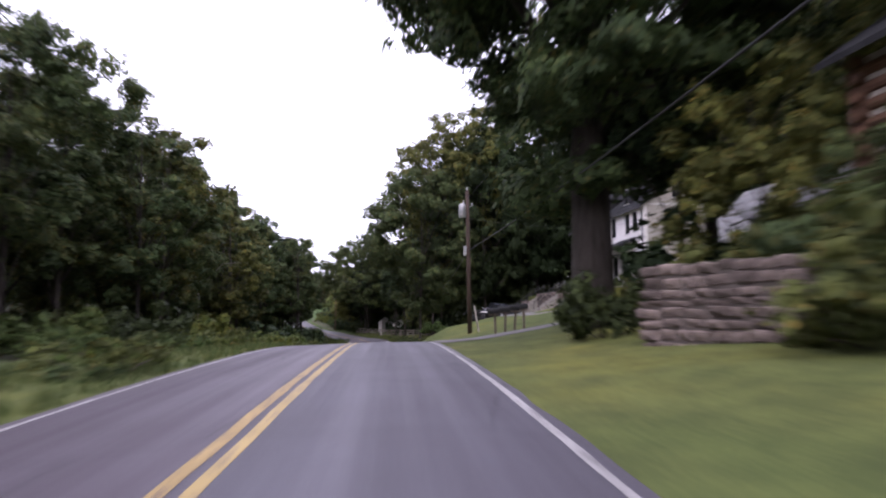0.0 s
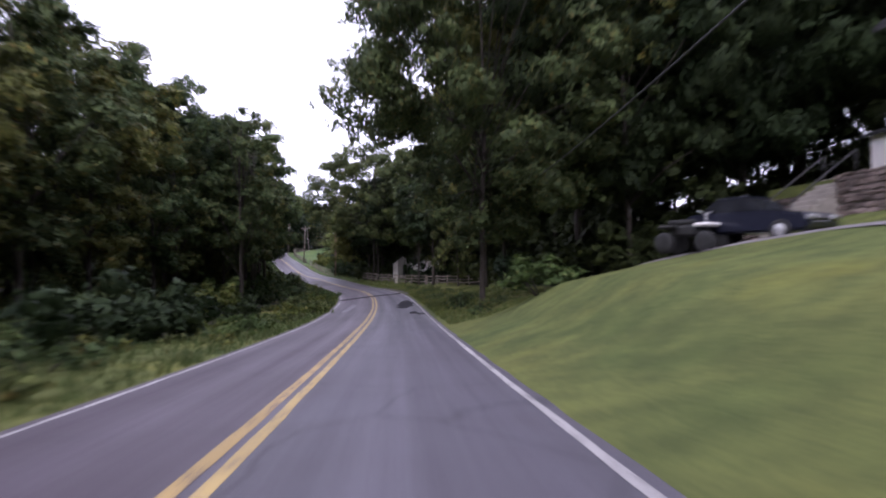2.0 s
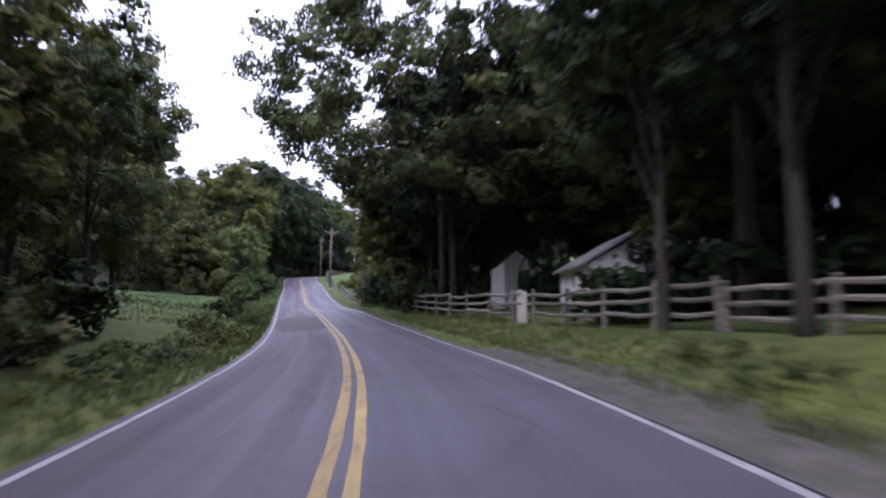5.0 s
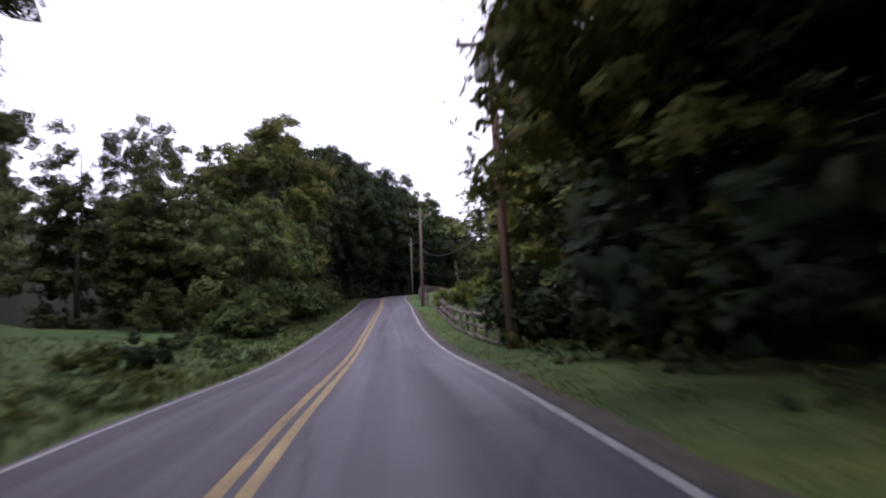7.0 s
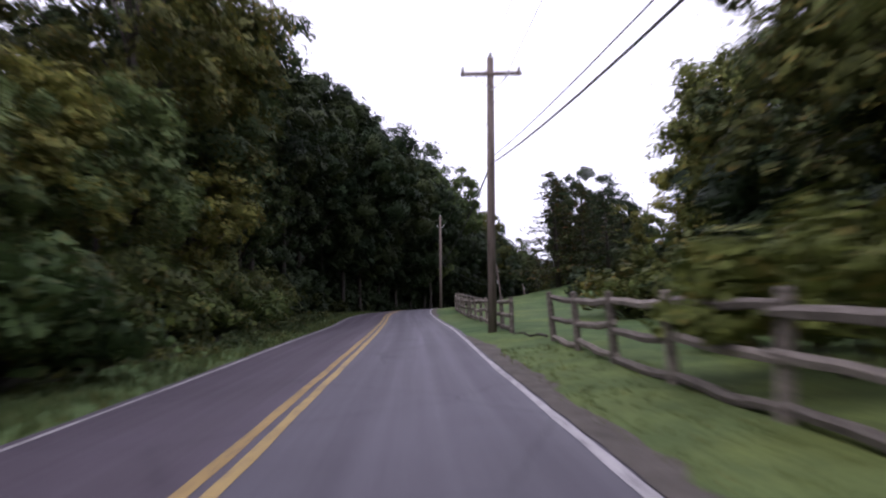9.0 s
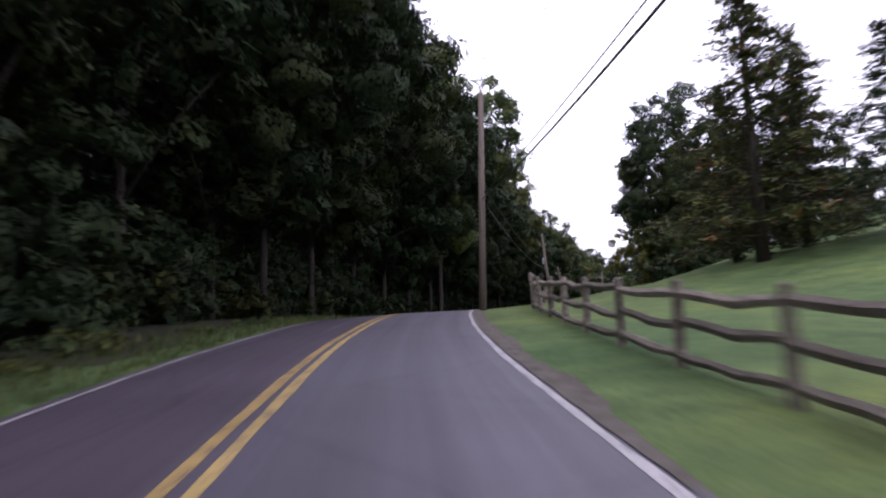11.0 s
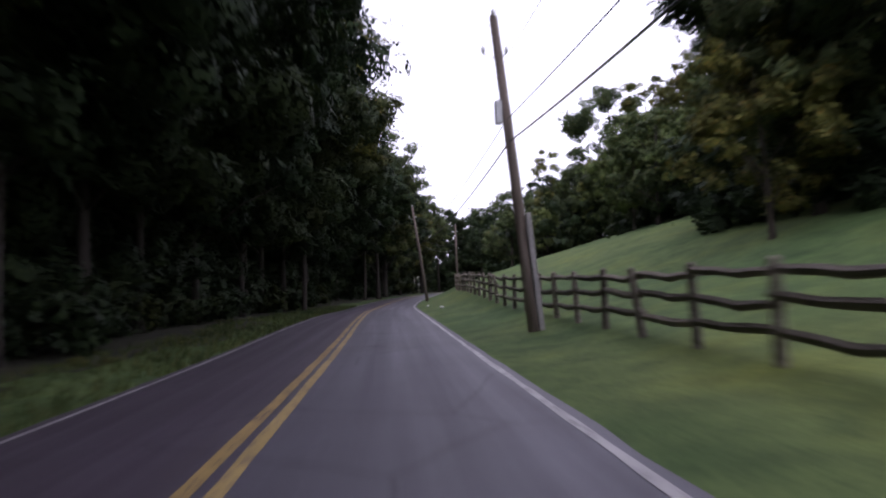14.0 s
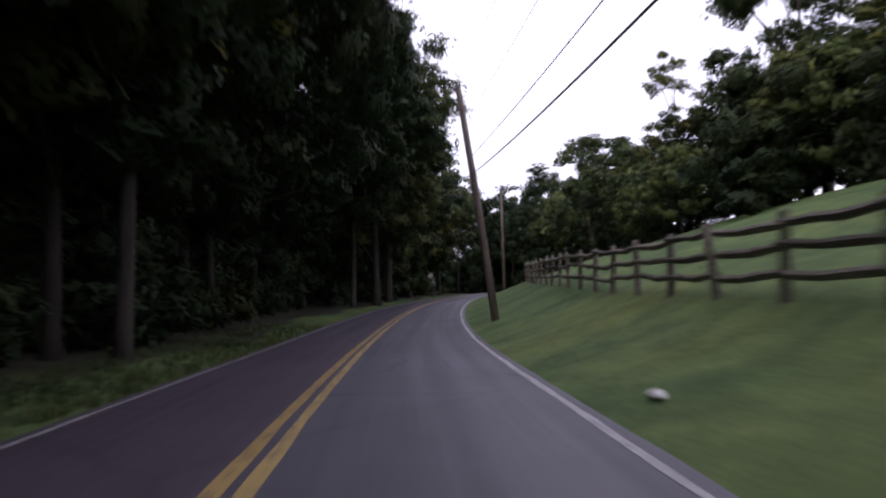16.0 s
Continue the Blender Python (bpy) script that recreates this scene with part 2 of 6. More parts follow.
def asphalt_material():
    m, n, l, b = material("worn_asphalt", 0.62, 0.0, 0.4)
    uv = n.new("ShaderNodeUVMap")
    uv.uv_map = "lane"
    sep = n.new("ShaderNodeSeparateXYZ")
    l.new(uv.outputs[0], sep.inputs[0])
    grain = noise_out(n, l, 55.0, 6.0, 0.7)
    stone = ramp(n, l, grain, [(0.25, (0.05, 0.046, 0.056)), (0.75, (0.1, 0.093, 0.108))])
    # older reddish surface of the far lane
    side = n.new("ShaderNodeMapRange")
    side.inputs[1].default_value, side.inputs[2].default_value = -0.35, 0.1
    l.new(sep.outputs[0], side.inputs[0])
    col = mix(n, l, 1.0, stone, ramp(n, l, side.outputs[0], [(0.0, (0.8, 0.68, 0.74)), (1.0, (1.0, 1.0, 1.03))]), "MULTIPLY")
    # wheel tracks, worn along the lanes
    tr = n.new("ShaderNodeTexNoise")
    tr.inputs["Scale"].default_value, tr.inputs["Detail"].default_value = 1.0, 4.0
    mp = n.new("ShaderNodeMapping")
    mp.inputs["Scale"].default_value = (1.6, 0.035, 1.0)
    l.new(uv.outputs[0], mp.inputs[0])
    l.new(mp.outputs[0], tr.inputs["Vector"])
    tracks = ramp(n, l, tr.outputs["Fac"], [(0.32, (0.68, 0.66, 0.68)), (0.5, (1, 1, 1)), (0.66, (1.42, 1.42, 1.48))])
    col = mix(n, l, 0.32, col, tracks, "MULTIPLY")
    blot = ramp(n, l, noise_out(n, l, 0.3, 6.0, 0.65), [(0.35, (0.82, 0.78, 0.8)), (0.65, (1.1, 1.1, 1.12))])
    col = mix(n, l, 0.9, col, blot, "MULTIPLY")
    crack = n.new("ShaderNodeTexVoronoi")
    crack.feature = "DISTANCE_TO_EDGE"
    crack.inputs["Scale"].default_value = 0.35
    tc = n.new("ShaderNodeTexCoord")
    warp = n.new("ShaderNodeMix")
    warp.data_type = "VECTOR"
    warp.inputs[0].default_value = 0.25
    nz = n.new("ShaderNodeTexNoise")
    nz.inputs["Scale"].default_value = 0.9
    l.new(tc.outputs["Object"], nz.inputs["Vector"])
    l.new(tc.outputs["Object"], warp.inputs[4])
    l.new(nz.outputs["Color"], warp.inputs[5])
    l.new(warp.outputs[1], crack.inputs["Vector"])
    col = mix(n, l, 1.0, col, ramp(n, l, crack.outputs["Distance"], [(0.0, (0.55, 0.55, 0.56)), (0.012, (1, 1, 1))]), "MULTIPLY")
    l.new(col, b.inputs["Base Color"])
    l.new(ramp(n, l, tr.outputs["Fac"], [(0.3, (0.72, 0.72, 0.72)), (0.7, (0.5, 0.5, 0.5))]), b.inputs["Roughness"])
    bump(n, l, b, grain, 0.35, 0.006)
    return m


def paint_material(name, colour, worn):
    m, n, l, b = material(name, 0.6, 0.0, 0.4)
    g = noise_out(n, l, 9.0, 6.0, 0.75, stretch=(1, 0.35, 1))
    col = ramp(n, l, g, [(0.38, worn), (0.5, colour)])
    dirt = ramp(n, l, noise_out(n, l, 0.8, 4.0), [(0.3, (0.7, 0.7, 0.7)), (0.7, (1.05, 1.05, 1.05))])
    l.new(mix(n, l, 1.0, col, dirt, "MULTIPLY"), b.inputs["Base Color"])
    bump(n, l, b, g, 0.3, 0.004)
    return m


def ground_material():
    m, n, l, b = material("grass_ground", 0.95, 0.0, 0.15)
    fine = noise_out(n, l, 14.0, 5.0, 0.7)
    grass = ramp(n, l, fine, [(0.25, (0.048, 0.06, 0.021)), (0.5, (0.094, 0.107, 0.036)), (0.8, (0.148, 0.15, 0.051))])
    patchy = ramp(n, l, noise_out(n, l, 0.28, 5.0, 0.6), [(0.3, (0.66, 0.74, 0.72)), (0.52, (1.0, 1.0, 1.0)), (0.72, (1.32, 1.18, 0.92))])
    col = mix(n, l, 1.0, grass, patchy, "MULTIPLY")
    broad = ramp(n, l, noise_out(n, l, 0.07, 3.0), [(0.35, (0.86, 0.95, 0.95)), (0.65, (1.12, 1.04, 0.95))])
    col = mix(n, l, 1.0, col, broad, "MULTIPLY")
    tufts = ramp(n, l, noise_out(n, l, 1.3, 4.0, 0.65), [(0.3, (0.72, 0.74, 0.74)), (0.7, (1.26, 1.24, 1.15))])
    col = mix(n, l, 1.0, col, tufts, "MULTIPLY")
    # the pasture beyond the sheds is lusher than the lawn; bluish windscreen haze is put into its tint
    tc, sep, far = n.new("ShaderNodeTexCoord"), n.new("ShaderNodeSeparateXYZ"), n.new("ShaderNodeMapRange")
    l.new(tc.outputs["Object"], sep.inputs[0])
    l.new(sep.outputs[1], far.inputs[0])
    far.inputs[1].default_value, far.inputs[2].default_value = 112.0, 170.0
    col = mix(n, l, 1.0, col, ramp(n, l, far.outputs[0], [(0.0, (1, 1, 1)), (1.0, (0.9, 1.16, 1.32))]), "MULTIPLY")
    l.new(col, b.inputs["Base Color"])
    bump(n, l, b, fine, 0.5, 0.03)
    return m


M_ASPHALT = asphalt_material()
M_WHITE = paint_material("white_road_paint", (0.38, 0.36, 0.36), (0.15, 0.14, 0.145))
M_YELLOW = paint_material("yellow_road_paint", (0.4, 0.285, 0.1), (0.17, 0.125, 0.085))
M_YELLOW_WORN = paint_material("worn_yellow_road_paint", (0.36, 0.245, 0.085), (0.13, 0.09, 0.062))
M_GROUND = ground_material()
M_GRAVEL = mottled("grey_gravel_shoulder", (0.06, 0.055, 0.044), (0.13, 0.112, 0.098), 3.0, 60.0, 0.95, 0.8, 0.02)
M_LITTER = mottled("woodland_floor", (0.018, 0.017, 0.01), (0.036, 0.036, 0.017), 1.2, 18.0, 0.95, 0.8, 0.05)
M_BARK = mottled("tree_bark", (0.027, 0.022, 0.018), (0.07, 0.059, 0.051), 3.0, 22.0, 0.95, 0.9, 0.03, stretch=(2.5, 2.5, 0.35), per_object=0.3)
M_PALE_BARK = mottled("pale_dead_wood", (0.15, 0.135, 0.12), (0.27, 0.25, 0.22), 3.0, 25.0, 0.9, 0.5, 0.02, stretch=(2, 2, 0.4))
M_LEAF = leaf_material("broad_leaves", (0.043, 0.062, 0.029), (0.084, 0.113, 0.047), (0.12, 0.11, 0.042), leaf=0.15)
M_LEAF_LIGHT = leaf_material("light_leaves", (0.077, 0.108, 0.041), (0.138, 0.178, 0.068), (0.17, 0.165, 0.06), leaf=0.14)
# darker copy of the leaves, with the deep shade of the woods in its colour
M_LEAF_SHADED = leaf_material("shaded_leaves", (0.015, 0.026, 0.013), (0.03, 0.046, 0.02), None, 0.1, 0.15)
M_GRASS = leaf_material("grass_blades", (0.05, 0.076, 0.028), (0.092, 0.125, 0.047), (0.15, 0.14, 0.06))
M_NEEDLE = leaf_material("conifer_needles", (0.02, 0.034, 0.02), (0.05, 0.072, 0.036), (0.1, 0.06, 0.035))
M_WEED = leaf_material("verge_weeds", (0.044, 0.069, 0.024), (0.09, 0.132, 0.044), (0.115, 0.125, 0.043), leaf=0.1)
M_POLE = mottled("weathered_pole_wood", (0.085, 0.066, 0.055), (0.19, 0.155, 0.135), 2.0, 30.0, 0.9, 0.6, 0.01, stretch=(6, 6, 0.25), per_object=0.3)
M_DARK_POLE = mottled("dark_creosoted_pole", (0.04, 0.028, 0.023), (0.1, 0.068, 0.055), 2.0, 30.0, 0.9, 0.6, 0.01, stretch=(6, 6, 0.25))
M_RED_POLE = mottled("reddish_pole_wood", (0.115, 0.07, 0.055), (0.22, 0.14, 0.11), 2.0, 30.0, 0.9, 0.6, 0.01, stretch=(6, 6, 0.25), per_object=0.2)
M_RAIL = mottled("grey_split_rail", (0.1, 0.085, 0.07), (0.24, 0.21, 0.18), 3.0, 40.0, 0.95, 0.8, 0.012, stretch=(4, 4, 4), per_object=0.35)
M_STUCCO = mottled("white_stucco", (0.72, 0.68, 0.67), (0.85, 0.81, 0.8), 0.8, 30.0, 0.9, 0.4, 0.01)
M_STUCCO_GABLE = mottled("cream_stucco", (0.4, 0.37, 0.33), (0.52, 0.48, 0.43), 0.7, 30.0, 0.9, 0.4, 0.01)
M_LOG = mottled("brown_log_wood", (0.07, 0.035, 0.022), (0.17, 0.095, 0.06), 2.0, 30.0, 0.9, 0.7, 0.02, stretch=(0.4, 4, 4), per_object=0.3)
M_CHINK = mottled("pale_log_chinking", (0.32, 0.28, 0.24), (0.45, 0.4, 0.35), 3.0, 40.0, 0.95, 0.5, 0.01)
M_ROOF = mottled("slate_shingles", (0.018, 0.018, 0.02), (0.042, 0.042, 0.045), 2.0, 14.0, 0.9, 0.5, 0.02, spec=0.1)
M_TRIM = mottled("white_trim_paint", (0.6, 0.58, 0.57), (0.75, 0.73, 0.72), 2.0, 30.0, 0.7, 0.2, 0.005)
M_DARKTRIM = mottled("dark_trim", (0.03, 0.03, 0.032), (0.06, 0.058, 0.06), 2.0, 30.0, 0.7, 0.2, 0.005)
M_STONE = mottled("field_stone", (0.085, 0.066, 0.06), (0.22, 0.172, 0.155), 1.5, 20.0, 0.95, 0.7, 0.03, per_object=0.45)
M_MORTAR = mottled("stone_mortar", (0.08, 0.066, 0.06), (0.13, 0.11, 0.1), 3.0, 40.0, 0.95, 0.6, 0.02)
M_STEP = mottled("pale_stone_steps", (0.2, 0.18, 0.16), (0.32, 0.29, 0.26), 3.0, 30.0, 0.9, 0.4, 0.01)
M_RUBBER = mottled("black_rubber", (0.015, 0.015, 0.015), (0.03, 0.03, 0.03), 5.0, 50.0, 0.8, 0.2, 0.004)
M_STEEL = mottled("galvanised_steel", (0.35, 0.35, 0.36), (0.55, 0.55, 0.56), 4.0, 40.0, 0.5, 0.1, 0.002, metal=0.6)
M_WIRE = mottled("black_cable", (0.015, 0.015, 0.016), (0.03, 0.03, 0.032), 5.0, 50.0, 0.6, 0.1, 0.002)
M_TIN = mottled("grey_tin_roof", (0.17, 0.165, 0.165), (0.32, 0.3, 0.29), 1.2, 14.0, 0.6, 0.3, 0.01)


def glass_material():
    m, n, l, b = material("window_glass", 0.05, 0.0, 0.6)
    l.new(ramp(n, l, noise_out(n, l, 1.5, 2.0), [(0.3, (0.012, 0.013, 0.016)), (0.7, (0.03, 0.032, 0.038))]), b.inputs["Base Color"])
    return m


M_GLASS = glass_material()


def car_paint(name, colour):
    m, n, l, b = material(name, 0.28, 0.25, 0.5)
    l.new(ramp(n, l, noise_out(n, l, 3.0, 3.0), [(0.3, colour), (0.7, tuple(1.25 * c for c in colour))]), b.inputs["Base Color"])
    b.inputs["Coat Weight"].default_value = 0.6
    return m


M_BLUE = car_paint("dark_blue_car_paint", (0.018, 0.02, 0.034))


# ---------------------------------------------------------------- mesh helpers
def mesh_of(name, verts, faces, mat, smooth=False):
    me = bpy.data.meshes.new(name)
    me.from_pydata([tuple(v) for v in verts], [], [tuple(f) for f in faces])
    me.materials.append(mat)
    if smooth:
        me.polygons.foreach_set("use_smooth", [True] * len(me.polygons))
    me.update()
    return me


def link(name, me, parent=None, label=""):
    ob = new(name, me)
    if parent:
        ob.parent = parent
    if label:
        ob["label"] = label
    return ob


def part(name, bm, mat, parent, label=""):
    me = bpy.data.meshes.new(name)
    bm.to_mesh(me)
    bm.free()
    me.materials.append(mat)
    return link(name, me, parent, label)


def add_box(bm, lo, hi, bevel=0.0, m=None):
    size = [h - a for a, h in zip(lo, hi)]
    mid = [(h + a) / 2 for a, h in zip(lo, hi)]
    mat = (m or Matrix()) @ Matrix.Translation(mid) @ Matrix.Diagonal((*size, 1))
    made = bmesh.ops.create_cube(bm, size=1, matrix=mat)
    if bevel:
        edges = list({e for v in made["verts"] for e in v.link_edges})
        bmesh.ops.bevel(bm, geom=edges, offset=bevel, segments=1, affect="EDGES", profile=0.5)
    return bm


def box(lo, hi, bevel=0.0, m=None):
    return add_box(bmesh.new(), lo, hi, bevel, m)


def tube_data(verts, faces, points, radii, sides=6):
    """Adds a tapered tube along points to the lists."""
    base = len(verts)
    for i, (p, r) in enumerate(zip(points, map(float, radii))):
        a = points[max(0, i - 1)]
        b = points[min(len(points) - 1, i + 1)]
        d = (Vector(b) - Vector(a)).normalized()
        u = d.orthogonal().normalized()
        w = d.cross(u)
        for k in range(sides):
            t = 2 * math.pi * k / sides
            verts.append(Vector(p) + r * (math.cos(t) * u + math.sin(t) * w))
    for i in range(len(points) - 1):
        for k in range(sides):
            a, b = base + i * sides + k, base + i * sides + (k + 1) % sides
            faces.append((a, b, b + sides, a + sides))
    faces.append(tuple(base + k for k in reversed(range(sides))))
    faces.append(tuple(base + (len(points) - 1) * sides + k for k in range(sides)))


def tube(name, points, radii, mat, parent=None, sides=8, label=""):
    v, f = [], []
    tube_data(v, f, points, radii, sides)
    return link(name, mesh_of(name, v, f, mat, True), parent, label)


def empty(name, m):
    ob = new(name)
    ob.matrix_basis = m
    return ob


# ---------------------------------------------------------------- ground and road
def frange(a, b, step):
    return [a + step * i for i in range(int(round((b - a) / step)) + 1)]


def build_ground():
    ys = [-1500, -700, -350, -180, -100] + frange(-60, 420, 2.0) + [440, 470, 520, 600, 750, 1000, 1500, 2500]
    right = [3.3, 3.6, 4, 4.5, 5, 5.6, 6.3, 7, 8, 9, 10, 11, 12, 13, 14, 15, 16, 18, 20, 22, 25, 28, 32, 38, 46, 60, 80, 110, 140, 250, 500, 1200, 2500]
    ds = [-d for d in reversed(right)] + [-2.0, 0.0, 2.0] + right
    ds[ds.index(-3.3)] = -3.05
    verts, faces = [], []
    for y in ys:
        for d in ds:
            p = at(y, d)
            if -3.06 <= d <= 3.31:
                p.z -= 0.05 if abs(d) < 3.04 else 0.012 + 0.3 * narrowing(y)
            verts.append(p)
    w = len(ds)
    for i in range(len(ys) - 1):
        for j in range(w - 1):
            a = i * w + j
            faces.append((a, a + 1, a + w + 1, a + w))
    me = mesh_of("ground", verts, faces, M_GROUND, True)
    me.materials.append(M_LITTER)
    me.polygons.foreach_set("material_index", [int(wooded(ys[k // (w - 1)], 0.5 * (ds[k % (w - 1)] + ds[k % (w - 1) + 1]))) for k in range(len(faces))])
    ob = link("ground", me)
    tagged(ob, "green mown grass and rough verge beside the road", "grass", kind="structure")


def narrowing(y):
    """How much the near lane narrows by the pole and towards the last bend."""
    return float(np.interp(y, (190, 198, 206, 218, 268, 284), (0.0, 0.05, 0.05, 0.0, 0.0, 0.03)))


def ribbon(d0, d1, ya, yb, up, step=1.0, wobble=0.0, seed=0):
    verts, faces = [], []
    ys = frange(ya, yb, step)
    for i, y in enumerate(ys):
        w0 = wobble * noise.noise(Vector((y * 0.8, seed, 0.5))) + 0.5 * wobble * noise.noise(Vector((y * 3.1, seed, 4.5)))
        w1 = wobble * noise.noise(Vector((y * 0.8, seed, 9.5))) + 0.5 * wobble * noise.noise(Vector((y * 3.1, seed, 7.5)))
        shift = narrowing(y) if d0 > 1 else 0.0
        for d in (d0 + w0 - shift, d1 + w1 - shift):
            n = across(y)
            c = centre(y)
            verts.append(Vector((c.x + n.x * d, c.y + n.y * d, c.z + (SLOPE_R if d > 0 else SLOPE_L) * abs(d) + up)))
    for i in range(len(ys) - 1):
        faces.append((2 * i, 2 * i + 1, 2 * i + 3, 2 * i + 2))
    return verts, faces


def build_road():
    verts, faces = [], []
    ys = frange(-60, 425, 1.0)
    for y in ys:
        c, n = centre(y), across(y)
        e0 = -3.0 + 0.05 * noise.noise(Vector((y * 0.7, 1, 1)))
        e1 = 3.2 - narrowing(y) + 0.05 * noise.noise(Vector((y * 0.7, 5, 1)))
        for d, drop in ((e0, -0.2), (e0, 0), (-1.5, 0), (0, 0), (1.5, 0), (e1, 0), (e1, -0.2)):
            verts.append(Vector((c.x + n.x * d, c.y + n.y * d, c.z + (SLOPE_R if d > 0 else SLOPE_L) * abs(d) + drop)))
    for i in range(len(ys) - 1):
        for j in range(6):
            a = 7 * i + j
            faces.append((a, a + 1, a + 8, a + 7))
    me = mesh_of("road", verts, faces, M_ASPHALT, False)
    lane = me.uv_layers.new(name="lane")
    offs = [-3.0, -3.0, -1.5, 0.0, 1.5, 3.3, 3.3]
    lane.data.foreach_set("uv", [c for lp in me.loops for c in (offs[lp.vertex_index % 7], ys[lp.vertex_index // 7])])
    road = link("road", me)
    tagged(road, "worn grey two-lane asphalt road with painted lines", "road", kind="structure")
    for name, d, w, mat, label in (("edge_line", RIGHT_EDGE, 0.1, M_WHITE, "white right edge line"), ("edge_line", LEFT_EDGE, 0.1, M_WHITE, "white left edge line"),
                                   ("centre_line", 0.115, 0.13, M_YELLOW, "yellow centre line"), ("centre_line", -0.12, 0.145, M_YELLOW_WORN, "worn orange-yellow centre line")):
        v, f = ribbon(d - w / 2, d + w / 2, -55, 420, 0.005, 0.5, 0.018, d)
        link(name, mesh_of(name, v, f, mat), road, label)
    return road


build_ground()
ROAD = build_road()

# ---------------------------------------------------------------- trees
def ball(level):
    """Directions and triangles of a round hull."""
    bm = bmesh.new()
    bmesh.ops.create_icosphere(bm, subdivisions=level, radius=1.0)
    bm.verts.ensure_lookup_table()
    got = np.array([tuple(v.co) for v in bm.verts]), np.array([[v.index for v in f.verts] for f in bm.faces])
    bm.free()
    return got


HULLS = {1: ball(1), 2: ball(2)}


def leaf_cloud(name, leaves, mat, rng):
    """One mesh of small paired leaves and folded leafy sprays, over the ragged leafy hearts of their clumps."""
    centres, normals, sizes, hearts = leaves
    spray = sizes < 0         # sprays are marked by a negative size
    n = len(centres)
    ref = rng.normal(size=(n, 3))
    u = np.cross(normals, ref)
    u /= np.linalg.norm(u, axis=1)[:, None] + 1e-9
    w = np.cross(normals, u)
    s = np.abs(sizes)[:, None]
    lift = normals * s * rng.uniform(-0.3, 0.3, (n, 1))
    u2 = -0.35 * u + rng.choice([-1.0, 1.0], (n, 1)) * 0.95 * w - lift / s
    w2 = np.cross(normals, u2)
    pairs = np.stack([centres, centres + 1.45 * u * s - 0.2 * w * s + lift, centres + 0.85 * u * s + 0.6 * w * s, centres + 1.4 * u2 * s - 0.2 * w2 * s, centres + 0.8 * u2 * s + 0.6 * w2 * s - lift], 1)[~spray].reshape(-1, 3)
    k = len(pairs) // 5
    tris = (5 * np.arange(k)[:, None] + np.array([[0, 1, 2, 0, 3, 4]])).reshape(-1, 3)
    # a spray is folded along its stalk, wide in the middle, drooping at its tip
    droop = np.array([[0, 0, -0.3]]) * s
    fold = normals * s * rng.uniform(0.05, 0.4, (n, 1))
    sprays = np.stack([centres - u * s * 0.9, centres + w * s * 0.75 - fold + u * s * 0.1, centres + u * s + droop, centres - w * s * 0.7 - fold - u * s * 0.15], 1)[spray].reshape(-1, 3)
    j = len(sprays) // 4
    wide = (5 * k + 4 * np.arange(j)[:, None] + np.array([[0, 1, 2, 0, 2, 3]])).reshape(-1, 3)
    points, faces, base = [pairs, sprays], [tris, wide], 5 * k + 4 * j
    for c, r, flat, level in hearts:
        way, tri = HULLS[level]
        m = len(way)
        points.append(c + way * r * rng.uniform(0.4, 1.0, (m, 1)) * rng.uniform(0.75, 1.45, 3) * np.array([1, 1, 0.8]) + rng.normal(size=(m, 3)) * r * 0.12)
        faces.append(tri + base)
        base += m
    points, faces = np.concatenate(points), np.concatenate(faces)
    me = bpy.data.meshes.new(name)
    me.vertices.add(len(points))
    me.vertices.foreach_set("co", points.ravel())
    me.loops.add(3 * len(faces))
    me.loops.foreach_set("vertex_index", faces.ravel())
    me.polygons.add(len(faces))
    me.polygons.foreach_set("loop_start", 3 * np.arange(len(faces)))
    me.polygons.foreach_set("loop_total", np.full(len(faces), 3))
    me.materials.append(mat)
    me.update()
    me.validate()
    return me


def clump_leaves(clumps, radii, per, size, rng, flat=0.75, heart=0.75, level=1, wide=2.6, share=0.6):
    """Leaves and leafy sprays round each clump, standing out from its heart, and the hearts."""
    cs, ns, ss, hearts = [], [], [], []
    for c, r in zip(clumps, radii):
        k = max(6, int(per * rng.uniform(0.8, 1.2)))
        d = rng.normal(size=(k, 3))
        d /= np.linalg.norm(d, axis=1)[:, None]
        d[:, 2] = np.where(d[:, 2] < -0.45, -d[:, 2], d[:, 2])
        broad = rng.uniform(0, 1, k) < share
        rad = r * np.where(broad, rng.uniform(0.45, 0.98, k), rng.uniform(0.75, 1.25, k))[:, None]
        p = c + d * rad * np.array([1.15, 1.15, flat])
        nn = d * 0.8 + rng.normal(size=(k, 3)) * 0.4 + np.array([0, 0, 0.45])
        nn /= np.linalg.norm(nn, axis=1)[:, None]
        cs.append(p), ns.append(nn), ss.append(size * rng.uniform(0.65, 1.3, k) * np.where(broad, -wide, 1.0))
        hearts.append((np.array(c), r * heart, flat, level))
    return np.concatenate(cs), np.concatenate(ns), np.concatenate(ss), hearts


